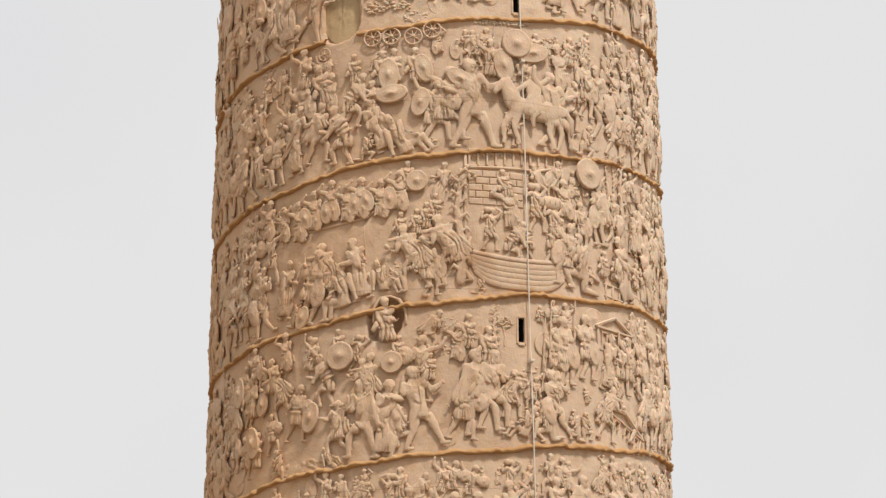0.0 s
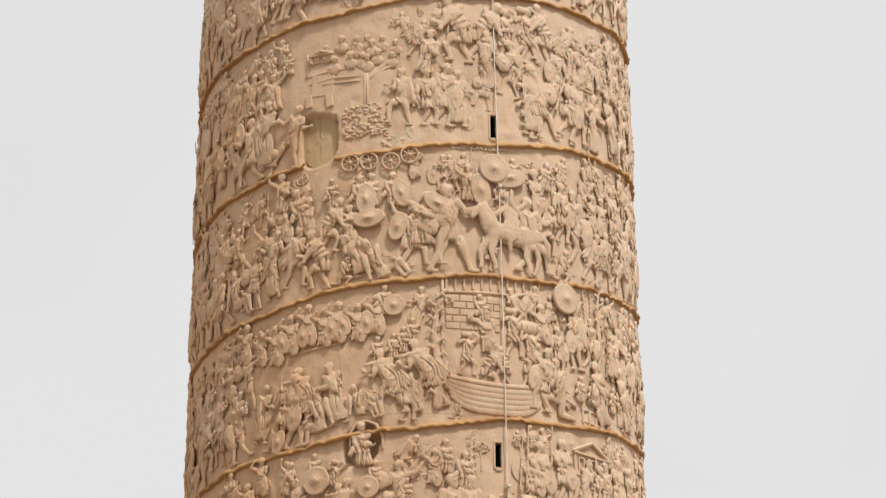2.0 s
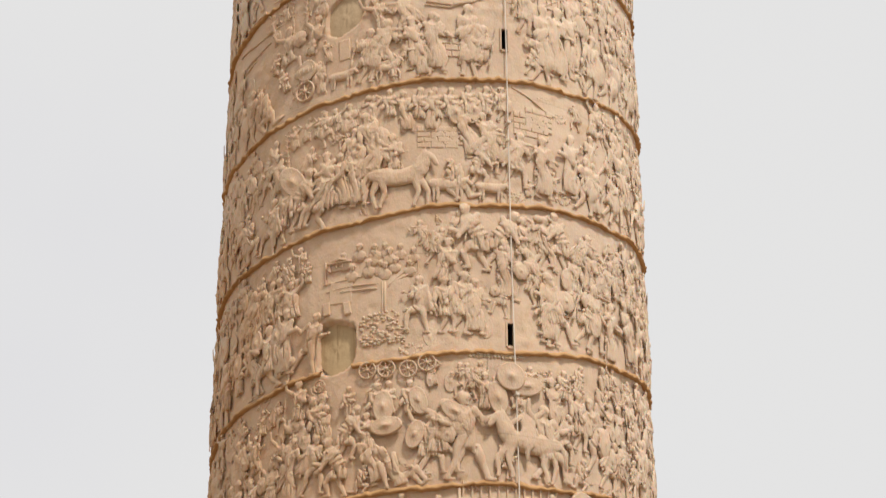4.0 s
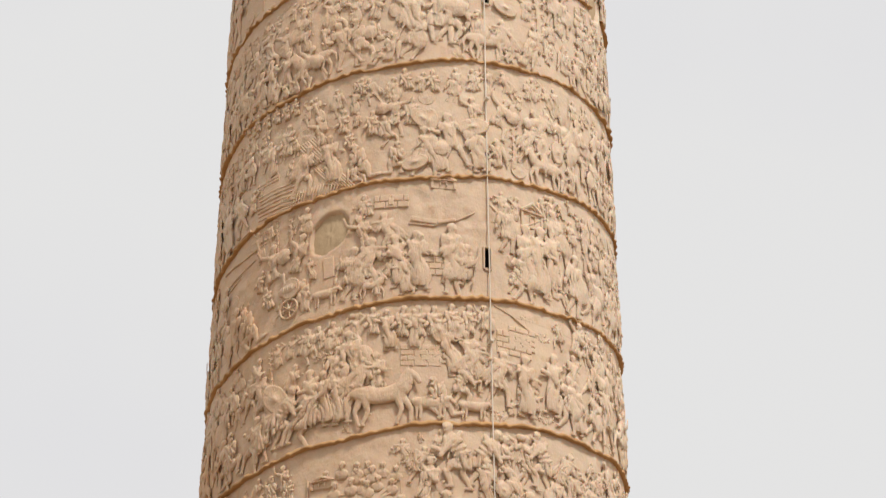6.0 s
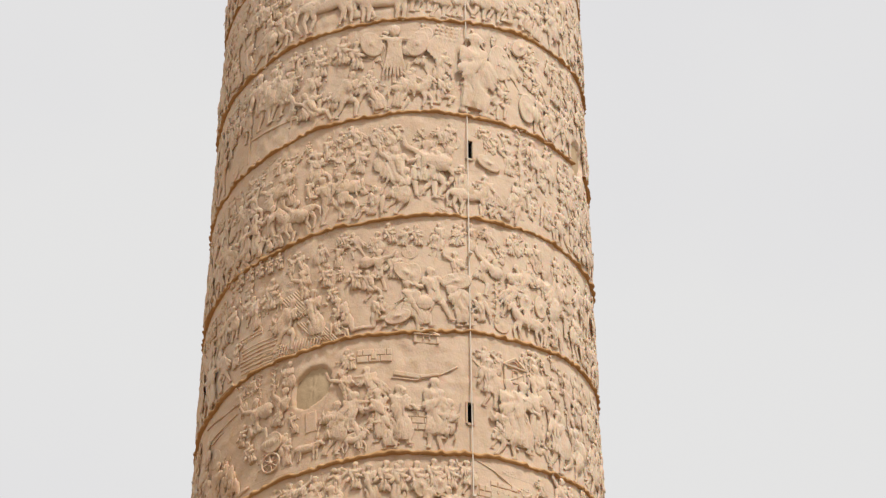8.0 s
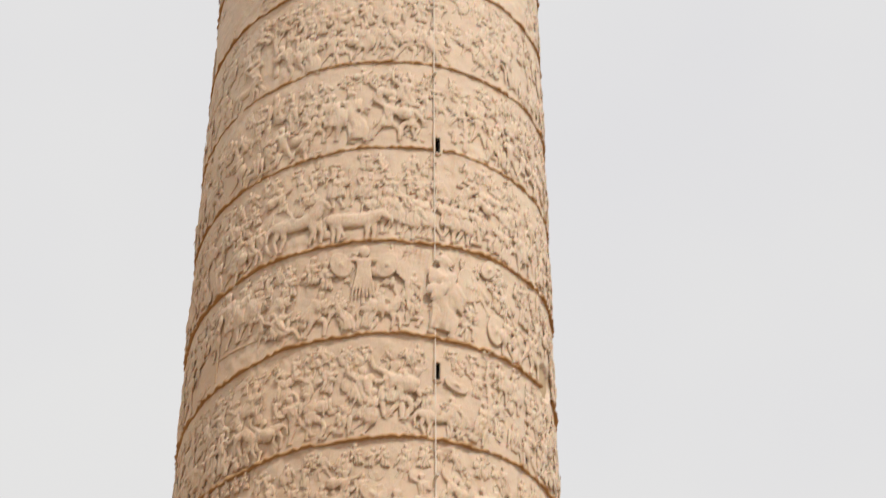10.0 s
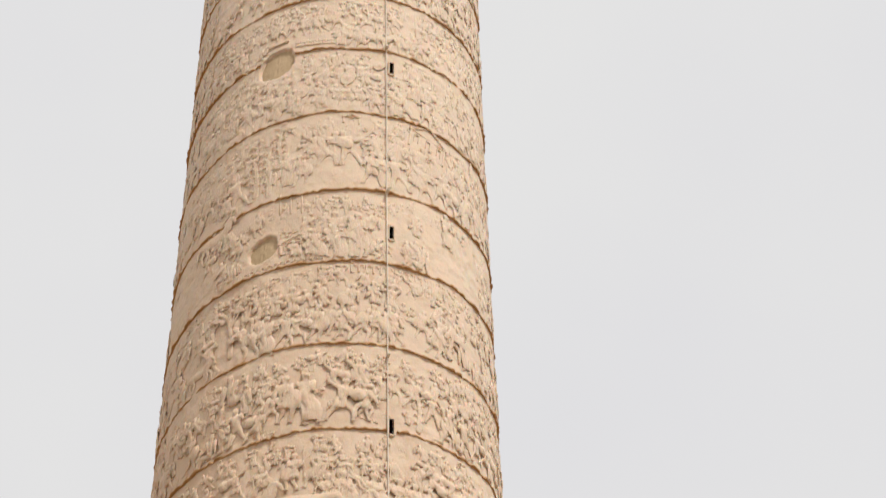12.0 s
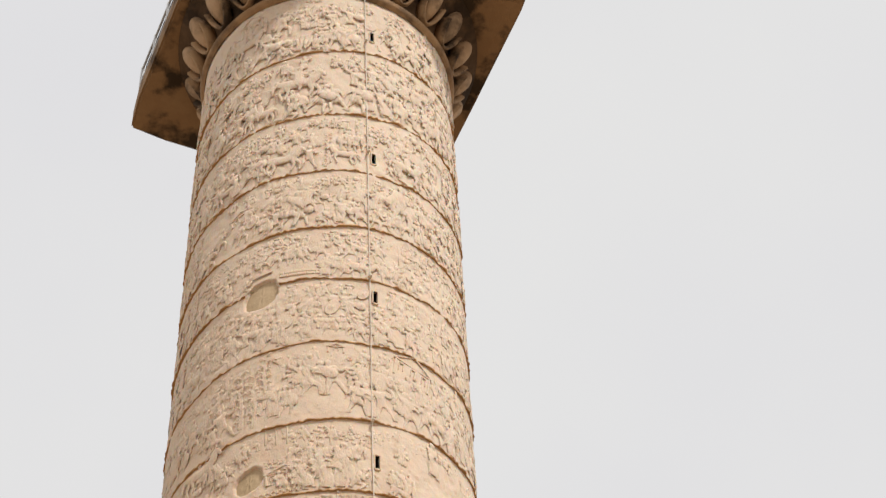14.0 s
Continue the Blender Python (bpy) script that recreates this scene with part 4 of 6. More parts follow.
def put(kind, phi, z, h, tilt=0.0, flip=1, deep=0.72, out=0.0):
    """Sets a carved piece on the shaft: its foot at phi, z; its height; tilt in degrees to its right."""
    me = ALL[kind]
    if kind in FIG:
        me = (FIG if z < 10.8 and abs(phi) < 64 else FIG_MID if z < 17 else FIG_FAR)[kind]
    ob = part(me.name.split(".")[0], me, None, winding_at(phi, z))
    deep *= 1.25 - 0.35 * min(1.0, max(0.0, (z - 9.0) / 4.0)) - 0.40 * min(1.0, max(0.0, (z - 18.0) / 2.4)) + 0.30 * min(1.0, max(0.0, (z - 23.0) / 2.5))
    deep *= min(1.6, max(0.85, (0.5 / h) ** 0.65))
    half = h * (0.55 if kind in ("rider", "horse", "ox", "rocks", "rocks2", "leaves") else 0.42 if kind in ("oval", "shield", "wheel") else 0.2)
    a = math.degrees(half / rad(z))
    clear = a * (2.4 if kind in FIG else 1.5) + 2.0
    for s in SLITS:
        if abs(phi - SLIT_PHI) < clear and z < s + 0.10 and z + h > s - 0.10:
            phi = SLIT_PHI + (clear + 0.1) * (1 if phi > SLIT_PHI else -1)
    ob.matrix_basis = (Matrix.Translation(at(phi, z, out - 0.006)) @ Matrix.Rotation(radians(phi), 4, "Z") @ Matrix.Rotation(radians(tilt), 4, "Y")
                       @ Matrix.Diagonal((h * flip, h * deep, h, 1)))
    TAKEN.append((phi - a, phi + a, z, z + h))
    return ob


def wrapped(name, c, phi, z, label="", flatshade=True):
    """A wide piece, in metres, bent round the shaft."""
    low = 1.0 - 0.5 * min(1.0, max(0.0, (z - 11.0) / 8.0))
    c.v = [at(phi + math.degrees(v.x / rad(z)), z + v.z, -v.y * (low if v.y < 0 else 1.0)) for v in c.v]
    me = c.mesh(name, flatshade)
    x = [math.degrees(math.atan2(v.co.x, -v.co.y)) for v in me.vertices]
    zz = [v.co.z for v in me.vertices]
    TAKEN.append((min(x), max(x), min(zz), max(zz)))
    return part(name, me, None, winding_at(phi, z), label)


# ---- larger carved pieces, winding by winding ----
def disc_at(kind, phi, z, h, tilt):
    """A shield or wheel with its middle at phi, z."""
    t = radians(tilt)
    ob = put(kind, phi - math.degrees(0.5 * h * math.sin(t) / rad(z)), z - 0.5 * h * math.cos(t), h, tilt, deep=min(1.2, 0.30 / h), out=0.014 if z < 11.5 else 0.006)
    return ob


def ledge(r, *way):
    """A raised moulding along places on the shaft."""
    c = Clay()
    p0, z0 = way[0]
    pts = []
    for (p, z), (q, y) in zip(way, way[1:]):
        n = max(2, int(abs(q - p) / 2.5) + 1)
        pts += [(p + (q - p) * i / n, z + (y - z) * i / n) for i in range(n)]
    pts.append(way[-1])
    c.tube([(radians(p - p0) * rad(z0), -0.004, z - z0) for p, z in pts], [r * 0.95 + 0.002 * math.sin(5 * i) for i in range(len(pts))], seg=7, flat=1.2)
    keep = len(TAKEN)
    ob = wrapped("carved_ledge", c, p0, z0, flatshade=False)
    del TAKEN[keep:]
    return ob


def head_group(phi, z, h):
    """Heads crowded one above the other."""
    for i, (x, y) in enumerate(((-0.34, 0.30), (-0.10, 0.42), (0.16, 0.38), (0.40, 0.30), (-0.22, 0.08), (0.06, 0.12), (0.32, 0.05))):
        put("head2" if i % 2 else "head", phi + math.degrees(x * h / rad(z)), z + y * h, 0.25 * h, random.uniform(-10, 10), out=0.004)


def masonry(phi, z, w, h):
    """A carved wall of ashlar blocks with recessed joints."""
    rows = max(2, round(h / 0.055))
    hh = h / rows
    for i in range(rows):
        n = max(2, round(w / 0.11))
        ww = w / n
        off = ww / 2 if i % 2 else 0
        for j in range(n + (1 if off else 0)):
            x0, x1 = max(-w / 2, -w / 2 + j * ww - off), min(w / 2, -w / 2 + (j + 1) * ww - off)
            if x1 - x0 > 0.02:
                c = Clay()
                c.box(x0 + 0.002, i * hh + 0.002, x1 - 0.002, (i + 1) * hh - 0.002, 0.03, -0.013 - 0.003 * random.random())
                wrapped("carved_block", c, phi, z)


def house(phi, z, w, h, tilt):
    """A carved building: walls, door, windows, eaves and gable."""
    c = Clay()
    c.box(-w / 2, 0, w / 2, h * 0.62, 0.03, -0.012)
    for x in (-0.5, 0.5):
        c.box(x * w - 0.012, 0, x * w + 0.012, h * 0.62, 0.03, -0.024)
    n = max(1, round(w / 0.14))
    for i in range(n):
        x = -w / 2 + w * (i + 0.5) / n
        q = min(0.03, w / n * 0.28)
        c.box(x - q, h * 0.22, x - q + 0.008, h * 0.5, 0.0, -0.025)
        c.box(x + q - 0.008, h * 0.22, x + q, h * 0.5, 0.0, -0.025)
        c.box(x - q, h * 0.48, x + q, h * 0.52, 0.0, -0.027)
    c.box(-w * 0.55, h * 0.60, w * 0.55, h * 0.66, 0.03, -0.036)
    for s in (-1, 1):
        c.tube([(s * w * 0.55, -0.02, h * 0.66), (0, -0.02, h)], [0.014, 0.014], seg=5)
    a = radians(tilt)
    for v in c.v:
        v.x, v.z = v.x * math.cos(a) + v.z * math.sin(a), v.z * math.cos(a) - v.x * math.sin(a)
    return wrapped("carved_house", c, phi, z)


def arcade(p0, z0, p1, h, n):
    """A low carved wall with a row of arches, following the slope of its winding."""
    c = Clay()
    w = radians(p1 - p0) * rad(z0)
    for i in range(n):
        x = w * (i + 0.5) / n
        q = w / n
        c.box(x - q * 0.5, 0, x - q * 0.28, h * 0.7, 0.02, -0.014)
        c.tube([(x - q * 0.3, -0.006, h * 0.5), (x, -0.006, h * 0.74), (x + q * 0.3, -0.006, h * 0.5)], [0.007] * 3, seg=5)
    c.box(0, h * 0.82, w, h, 0.02, -0.020)
    c.box(0, -0.01, w, 0.012, 0.02, -0.018)
    for v in c.v:
        v.z += v.x * 0.09
    keep = len(TAKEN)
    ob = wrapped("carved_arcade", c, p0, z0)
    del TAKEN[keep:]
    return ob


def boat(p0, z0, p1, z1, zb):
    """A carved river boat: curved planks and a stern post."""
    w = radians(p1 - p0) * rad(z0)
    n = 14
    for k in range(6):
        f = k / 5
        pts = []
        for i in range(n + 1):
            s = i / n
            x = w * (s * (1 - 0.16 * f) + 0.08 * f)
            top = (z1 - z0) * s + 0.05 * (2 * s - 1) ** 2 - 0.05
            bot = zb - z0 + 0.10 * (2 * s - 1) ** 4
            pts.append((x, -0.008 - 0.012 * math.sin(math.pi * s) * (1 - f), top * (1 - f) + bot * f))
        c = Clay()
        c.tube(pts, [0.029 if k else 0.020] * (n + 1), seg=8, flat=0.30 if k else 0.6)
        wrapped("boat_plank", c, p0, z0, flatshade=False)
    c = Clay()
    c.tube([(0.01, -0.02, -0.1), (-0.01, -0.02, 0.02), (0.02, -0.02, 0.10)], [0.02, 0.02, 0.012], seg=6)
    wrapped("stern_post", c, p0, z0, flatshade=False)


def logs(first, last, across, n, r):
    """Carved timbers side by side: the first one's two ends, the far end of the pile, how many, how thick."""
    (p0, z0), (p1, z1) = first, last
    dp, dz = (across[0] - p0) / (n - 1), (across[1] - z0) / (n - 1)
    k = rad(z0)
    for i in range(n):
        c = Clay()
        a = Vector((radians(dp * i) * k, -0.006, dz * i))
        b = a + Vector((radians(p1 - p0) * k, 0, z1 - z0))
        c.tube([a, a.lerp(b, 0.5) + Vector((0, -0.002 * (i % 3), 0)), b], [r, r * 1.05, r * 0.95], seg=7)
        keep = len(TAKEN)
        wrapped("carved_log", c, p0, z0, flatshade=False)
        del TAKEN[keep:]
    TAKEN.append((min(p0, p1, across[0]), max(p0, p1, across[0]), min(z0, z1, across[1]), max(z0, z1, across[1])))


def slab(phi, z, w, h, tilt, deep=0.016):
    """A plain carved board or box with worn arrises."""
    c = Clay()
    c.box(-w / 2, -h / 2, w / 2, h / 2, 0.03, -deep, radians(tilt))
    return wrapped("carved_slab", c, phi, z)


def rubble(corner, across, up, n):
    """A carved wall of rough stones between its lower corners and the height of its far end."""
    (p0, z0), (p1, z1) = corner, across
    stones = random.Random(5)
    c = Clay()
    k = rad(z0)
    for i in range(n):
        u, v = stones.random(), stones.random()
        c.ball((radians(p1 - p0) * k * u, 0.004, (z1 - z0) * u + (up - z0) * v), (stones.uniform(0.014, 0.028), 0.022, stones.uniform(0.010, 0.018)), 7, 5, 0.14)
    return wrapped("carved_rubble", c, p0, z0, flatshade=False)


def keg(phi, z, w, h):
    """A carved barrel lying on its side, with hoops."""
    c = Clay()
    c.tube([(-w / 2, -0.01, 0), (-w / 4, -0.012, 0), (0, -0.014, 0), (w / 4, -0.012, 0), (w / 2, -0.01, 0)], [h * 0.38, h * 0.47, h * 0.5, h * 0.47, h * 0.38], seg=12, flat=0.55)
    for x in (-0.32, -0.1, 0.12, 0.34):
        c.tube([(x * w, -0.02, -h * 0.42), (x * w, -0.014 - h * 0.30, 0), (x * w, -0.02, h * 0.42)], [0.006] * 3, seg=5)
    return wrapped("carved_barrel", c, phi, z, flatshade=False)


# winding 2
put("bustsh", -38.7, 6.61, 0.40, -1)
put("bustup", -41.2, 6.45, 0.39, -10)
put("march", -36.0, 6.15, 0.43, 7)
disc_at("oval", -31.0, 6.31, 0.24, 12)
put("work", -27.0, 6.38, 0.44, 6, -1)
put("bustup", -32.8, 6.58, 0.36, 15)
put("bust", -23.4, 6.65, 0.32, -4)
disc_at("shield", -23.2, 6.75, 0.22, 20)
put("throw", -23.3, 6.01, 0.42, -8, -1)
put("reach", -16.7, 6.30, 0.42, -0, -1)
put("barb", -18.1, 5.96, 0.60, 4, -1)
put("kneel", -8.8, 6.03, 0.38, -12)
put("bust", -9.9, 6.57, 0.31, 4)
disc_at("shield", -10.8, 6.67, 0.17, 80)
put("wide", -3.2, 6.02, 0.62, -9)
put("bust", -2.1, 6.44, 0.30, 0)
put("sit", -25.5, 5.91, 0.24, -14)
put("kneel", -40.0, 5.86, 0.32, 1, -1)
put("stand", -58.3, 6.03, 0.38, 3)
put("guard", -52.8, 5.94, 0.34, -2)
put("stand", -52.3, 6.35, 0.33, 4)
disc_at("oval", -46.1, 6.49, 0.19, 10)
put("guard", -53.5, 6.52, 0.32, 1)
disc_at("oval", -55.3, 6.64, 0.24, 5)
put("march", -42.5, 6.09, 0.31, -6)
disc_at("oval", -49.3, 6.21, 0.26, -12)
put("guard", -61.5, 6.43, 0.26, -8)
put("guard", -71.0, 6.06, 0.42, -21)
put("guard", -48.9, 6.61, 0.35, -4)
put("guard", -66.5, 6.25, 0.35, -13)
put("rocks", -33.1, 5.89, 0.58, deep=0.4)

# giant half figure and winding 3
put("bust", -11.5, 6.70, 0.48, -5)
ledge(0.013, (-15.3, 7.00), (-15.2, 7.11), (-13.7, 7.18), (-11.3, 7.19), (-9.2, 7.16), (-7.7, 7.07), (-7.6, 6.97))
put("palm", 15.3, 6.66, 0.47, 0)
put("bust", 6.6, 6.66, 0.38, 1)
put("bustsh", 3.9, 6.58, 0.38, 3)
put("bust", 11.4, 6.53, 0.42, 1)
put("barb", 10.4, 6.13, 0.64, -11)
put("barb", 12.9, 6.17, 0.60, -5)
put("reach", 16.8, 6.26, 0.37, -1)
put("sit", 19.5, 6.09, 0.40, 12, -1)
put("kneel", 26.6, 6.11, 0.39, -12, -1)
put("guard", 23.9, 6.55, 0.43, -1)
put("guard", 26.7, 6.36, 0.36, 5)
put("guard", 30.6, 6.56, 0.52, -2)
put("guard", 37.1, 6.63, 0.50, -2)
put("tree2", 17.6, 6.81, 0.22, -1)
put("kneel", 33.6, 6.14, 0.30, 4, -1)
put("reach", 47.4, 6.45, 0.30, -8, -1)
put("barb", 59.9, 6.26, 0.50, -0)
put("barb2", 66.7, 6.31, 0.55, 0)
put("stand", 72.9, 6.30, 0.32, 1)
house(47.0, 6.89, 0.38, 0.28, 0)
house(47.6, 6.23, 0.51, 0.22, 20)
put("leaves", 2.4, 6.95, 0.13, 0)
put("bustsh", -45.5, 7.68, 0.44, 3)
put("bustsh", -39.9, 7.65, 0.36, 1)
put("bustsh", -34.8, 7.60, 0.44, -3)
disc_at("oval", -33.1, 7.89, 0.19, -20)
put("bustsh", -30.7, 7.67, 0.43, -1)
disc_at("oval", -27.3, 7.91, 0.19, 0)
put("bustsh", -26.0, 7.72, 0.44, -1)
put("bustsh", -22.0, 7.70, 0.41, -0)
disc_at("oval", -19.9, 7.94, 0.19, 8)
put("bustsh", -18.5, 7.71, 0.44, -0)
disc_at("oval", -17.0, 7.96, 0.19, -18)
put("bustsh", -13.6, 7.71, 0.41, -0)
disc_at("oval", -11.4, 7.96, 0.19, 0)
put("bustsh", -9.1, 7.75, 0.43, 0)
put("bust", -7.3, 7.92, 0.34, 0)
disc_at("shield", -5.0, 8.09, 0.17, 0)
ledge(0.012, (-44.3, 7.80), (-30.1, 7.78), (-17.9, 7.82), (-12.2, 7.93), (-6.6, 8.08))
put("toga", -40.2, 7.13, 0.46, 10)
put("barb", -48.9, 7.20, 0.40, 8)
put("reach", -27.3, 7.14, 0.53, 1, -1)
put("toga2", -17.5, 7.18, 0.50, -10)
put("sit", -12.7, 7.20, 0.39, -4)
put("reach", -4.7, 7.23, 0.53, -8, -1)
put("reach", 4.6, 7.28, 0.56, -12, -1)
disc_at("oval", -33.8, 7.10, 0.19, 20)
put("kneel", -36.5, 7.04, 0.27, 10)
put("barb", -61.1, 7.68, 0.28, 3)
put("barb2", -52.7, 7.45, 0.37, 13)
put("stand", -65.0, 7.33, 0.30, -14)
put("barb", -55.6, 7.27, 0.37, 2)
put("bust", -8.9, 7.55, 0.30, 0)
put("bust", -5.1, 7.58, 0.29, 0)
put("bust", -2.8, 7.62, 0.30, 0)
put("bust", -0.7, 7.68, 0.31, 0)
ledge(0.008, (-33.7, 7.62), (-33.5, 7.20))
ledge(0.008, (-17.9, 7.82), (-17.5, 7.54))
put("palm", 5.2, 7.30, 0.91, -1)
ledge(0.014, (6.5, 8.30), (6.3, 7.73), (6.5, 7.33))
masonry(13.9, 7.91, 0.43, 0.28)
ledge(0.012, (6.7, 8.21), (16.0, 8.22), (25.0, 8.23), (31.0, 8.29), (31.7, 8.39))
arcade(7.2, 8.22, 31.1, 0.14, 11)
boat(6.9, 7.54, 32.7, 7.53, 7.28)
put("work", 16.7, 7.44, 0.40, 4)
put("carry", 12.0, 7.55, 0.34, 2)
put("bust", 17.5, 7.89, 0.32, -14)
put("work", 21.5, 7.49, 0.36, 2, -1)
put("work", 28.2, 7.51, 0.39, -4)
put("carry", 24.0, 7.73, 0.39, -3)
put("carry", 29.2, 7.58, 0.42, -5)
put("bustsh", 32.6, 7.77, 0.42, -7)
put("stand", 36.4, 7.66, 0.37, -2)
put("barb", 40.9, 7.75, 0.50, 9, -1)
put("barb2", 47.1, 7.77, 0.42, 5)
put("palm", 45.7, 8.19, 0.32, 0)
put("palm", 48.4, 8.22, 0.32, 1)
put("palm", 50.9, 7.79, 0.80, 1)
disc_at("shield", 38.5, 8.28, 0.25, 0)
ledge(0.020, (30.6, 7.62), (35.5, 7.51), (41.7, 7.43))
put("bust", 43.0, 7.39, 0.30, 4)
put("bust", 47.2, 7.40, 0.28, 5)
put("bust", 50.5, 7.41, 0.31, 4)
put("bust", 56.0, 7.39, 0.31, 6)
put("bust", 64.1, 7.32, 0.30, 10)
ledge(0.010, (44.1, 7.43), (52.7, 7.43), (62.1, 7.40))
ledge(0.010, (44.0, 7.34), (52.5, 7.33), (61.8, 7.31))
ledge(0.012, (44.5, 7.44), (44.4, 7.32))
ledge(0.012, (47.1, 7.43), (46.9, 7.31))
ledge(0.012, (49.7, 7.43), (49.5, 7.30))
ledge(0.012, (52.7, 7.43), (52.5, 7.29))
ledge(0.012, (55.9, 7.41), (55.6, 7.29))
ledge(0.012, (59.5, 7.41), (59.1, 7.26))
put("toga", 57.7, 7.77, 0.45, 9)
put("toga2", 62.3, 7.76, 0.44, 11)
put("toga", 55.5, 7.76, 0.37, 7)
put("stand", 65.9, 7.67, 0.42, 9)

# winding 4
put("bustup", -34.8, 8.83, 0.48, 2)
disc_at("wheel", -28.5, 9.22, 0.11, 0)
disc_at("wheel", -15.8, 9.29, 0.15, 0)
disc_at("wheel", -11.1, 9.29, 0.15, 0)
disc_at("wheel", -5.8, 9.28, 0.15, 0)
disc_at("wheel", -1.3, 9.33, 0.15, 0)
put("leaves", -46.9, 9.18, 0.16, -13)
put("bust", -12.9, 8.77, 0.41, -3)
put("bust", -10.6, 8.80, 0.39, 0)
put("bust", -4.9, 8.79, 0.40, -3)
disc_at("oval", -11.7, 8.97, 0.28, 0)
disc_at("oval", -10.9, 8.81, 0.26, 85)
disc_at("oval", -3.3, 9.01, 0.24, -15)
disc_at("oval", -4.1, 8.73, 0.24, 15)
put("wide", -39.2, 8.36, 0.49, 17)
put("barb", -30.4, 8.33, 0.49, 2)
put("work", -21.6, 8.57, 0.48, -0)
put("work", -23.4, 8.28, 0.53, 6, -1)
put("bustup", -15.4, 8.55, 0.39, -2)
put("kneel", -18.0, 8.29, 0.29, 5)
put("sit", -6.7, 8.28, 0.55, -18)
put("fight", -0.9, 8.41, 0.52, -4)
put("throw", -50.1, 8.60, 0.38, 11)
put("barb", -61.4, 8.55, 0.33, 2)
put("barb", -54.5, 8.48, 0.29, -1)
put("guard", -54.8, 9.56, 0.33, 1)
disc_at("oval", -49.8, 9.77, 0.22, 5)
disc_at("oval", -42.2, 9.76, 0.21, 10)
disc_at("oval", -58.6, 9.67, 0.21, 5)
disc_at("oval", -67.6, 9.94, 0.23, 0)
put("stand", -61.8, 9.52, 0.36, 1)
put("stand", -72.3, 9.28, 0.32, -18)
put("fight", -68.8, 8.90, 0.30, -2)
put("bust", -19.9, 8.83, 0.35, -4)
put("fight", -40.3, 9.32, 0.30, 3)
disc_at("oval", 15.9, 9.06, 0.28, -10)
disc_at("oval", 23.4, 9.19, 0.28, 80)
disc_at("oval", 5.3, 8.92, 0.25, -55)
disc_at("shield", 19.1, 9.25, 0.24, 0)
put("wide", 8.5, 8.37, 0.72, -2)
put("fight", 1.8, 8.42, 0.62, -3)
put("work", 16.9, 8.40, 0.34, -7)
put("rider", 23.8, 8.41, 0.60, 0, -1)
put("leaves", 28.2, 9.27, 0.16, 1)
put("throw", 29.2, 8.44, 0.64, 1)
put("stand", 38.6, 8.76, 0.49, -1)
put("barb", 33.7, 8.62, 0.42, 4)
put("bust", 33.4, 9.05, 0.35, 4)
put("sit", 49.8, 9.26, 0.41, -8)
put("bustsh", 49.6, 8.84, 0.41, 0)
put("barb", 48.6, 8.50, 0.45, 8)
put("barb2", 44.4, 8.62, 0.61, -4)
put("stand", 60.2, 8.85, 0.35, -3)
put("stand", 65.7, 9.26, 0.35, -3)
put("stand", 59.6, 8.59, 0.31, 12)
put("bustup", 12.6, 8.84, 0.43, 2)
put("bust", 16.1, 8.92, 0.39, 3)
put("bust", 24.2, 9.07, 0.30, 1)
put("reach", 9.0, 9.04, 0.30, 2, -1)
put("rocks", 4.5, 9.47, 0.10, -40)
put("kneel", 37.9, 8.43, 0.34, 4)
put("tree", 36.2, 8.92, 0.45, -0)

# winding 5
head_group(-17.0, 10.09, 0.51)
head_group(-10.2, 10.11, 0.45)
put("bust", -32.9, 10.08, 0.26, -1)
house(-23.8, 10.20, 0.18, 0.10, 0)
slab(-23.5, 10.01, 0.20, 0.20, -3, 0.008)
ledge(0.008, (-27.9, 10.29), (-27.8, 10.11))
ledge(0.008, (-23.5, 10.01), (-14.0, 10.00))
ledge(0.014, (-11.9, 10.05), (-11.7, 9.80))
ledge(0.008, (-11.0, 10.01), (-4.7, 10.20))
ledge(0.006, (-3.7, 10.44), (-3.3, 9.86))
put("barb", -4.1, 9.60, 0.48, 8, -1)
put("stand", 3.3, 9.59, 0.48, -3)
put("barb", -44.3, 10.17, 0.28, 1)
put("guard", -49.1, 10.07, 0.28, 1)
put("guard", -38.8, 10.12, 0.24, -5)
put("guard", -58.4, 10.05, 0.39, 3)
put("guard", -53.5, 9.92, 0.27, 1)
put("work", 11.3, 10.15, 0.62, 4, -1)
put("work", 16.1, 10.19, 0.57, 3)
put("carry", 23.5, 10.19, 0.48, -5)
put("carry", 30.1, 10.24, 0.48, -7)
put("work", 33.7, 10.27, 0.54, 10, -1)
put("reach", 39.7, 10.24, 0.46, 10)
put("carry", 46.5, 10.24, 0.29, 15)
put("reach", 54.8, 10.34, 0.35, 5)
put("barb", 64.0, 10.29, 0.35, -9)
put("kneel", 69.2, 10.19, 0.40, 10)
put("stand", 6.0, 9.59, 0.53, 6)
put("toga", 14.7, 9.59, 0.48, -0)
put("cloak", 23.1, 9.61, 0.55, 2)
put("toga2", 28.4, 9.67, 0.54, 3)
put("kneel", 31.1, 9.74, 0.38, 3)
put("reach", 37.8, 9.88, 0.31, -2)
ledge(0.030, (51.0, 10.00), (57.0, 9.97))
put("barb", 51.7, 10.51, 0.21, 6)
put("reach", 0.3, 10.18, 0.33, 7)
house(46.7, 10.00, 0.29, 0.27, 0)

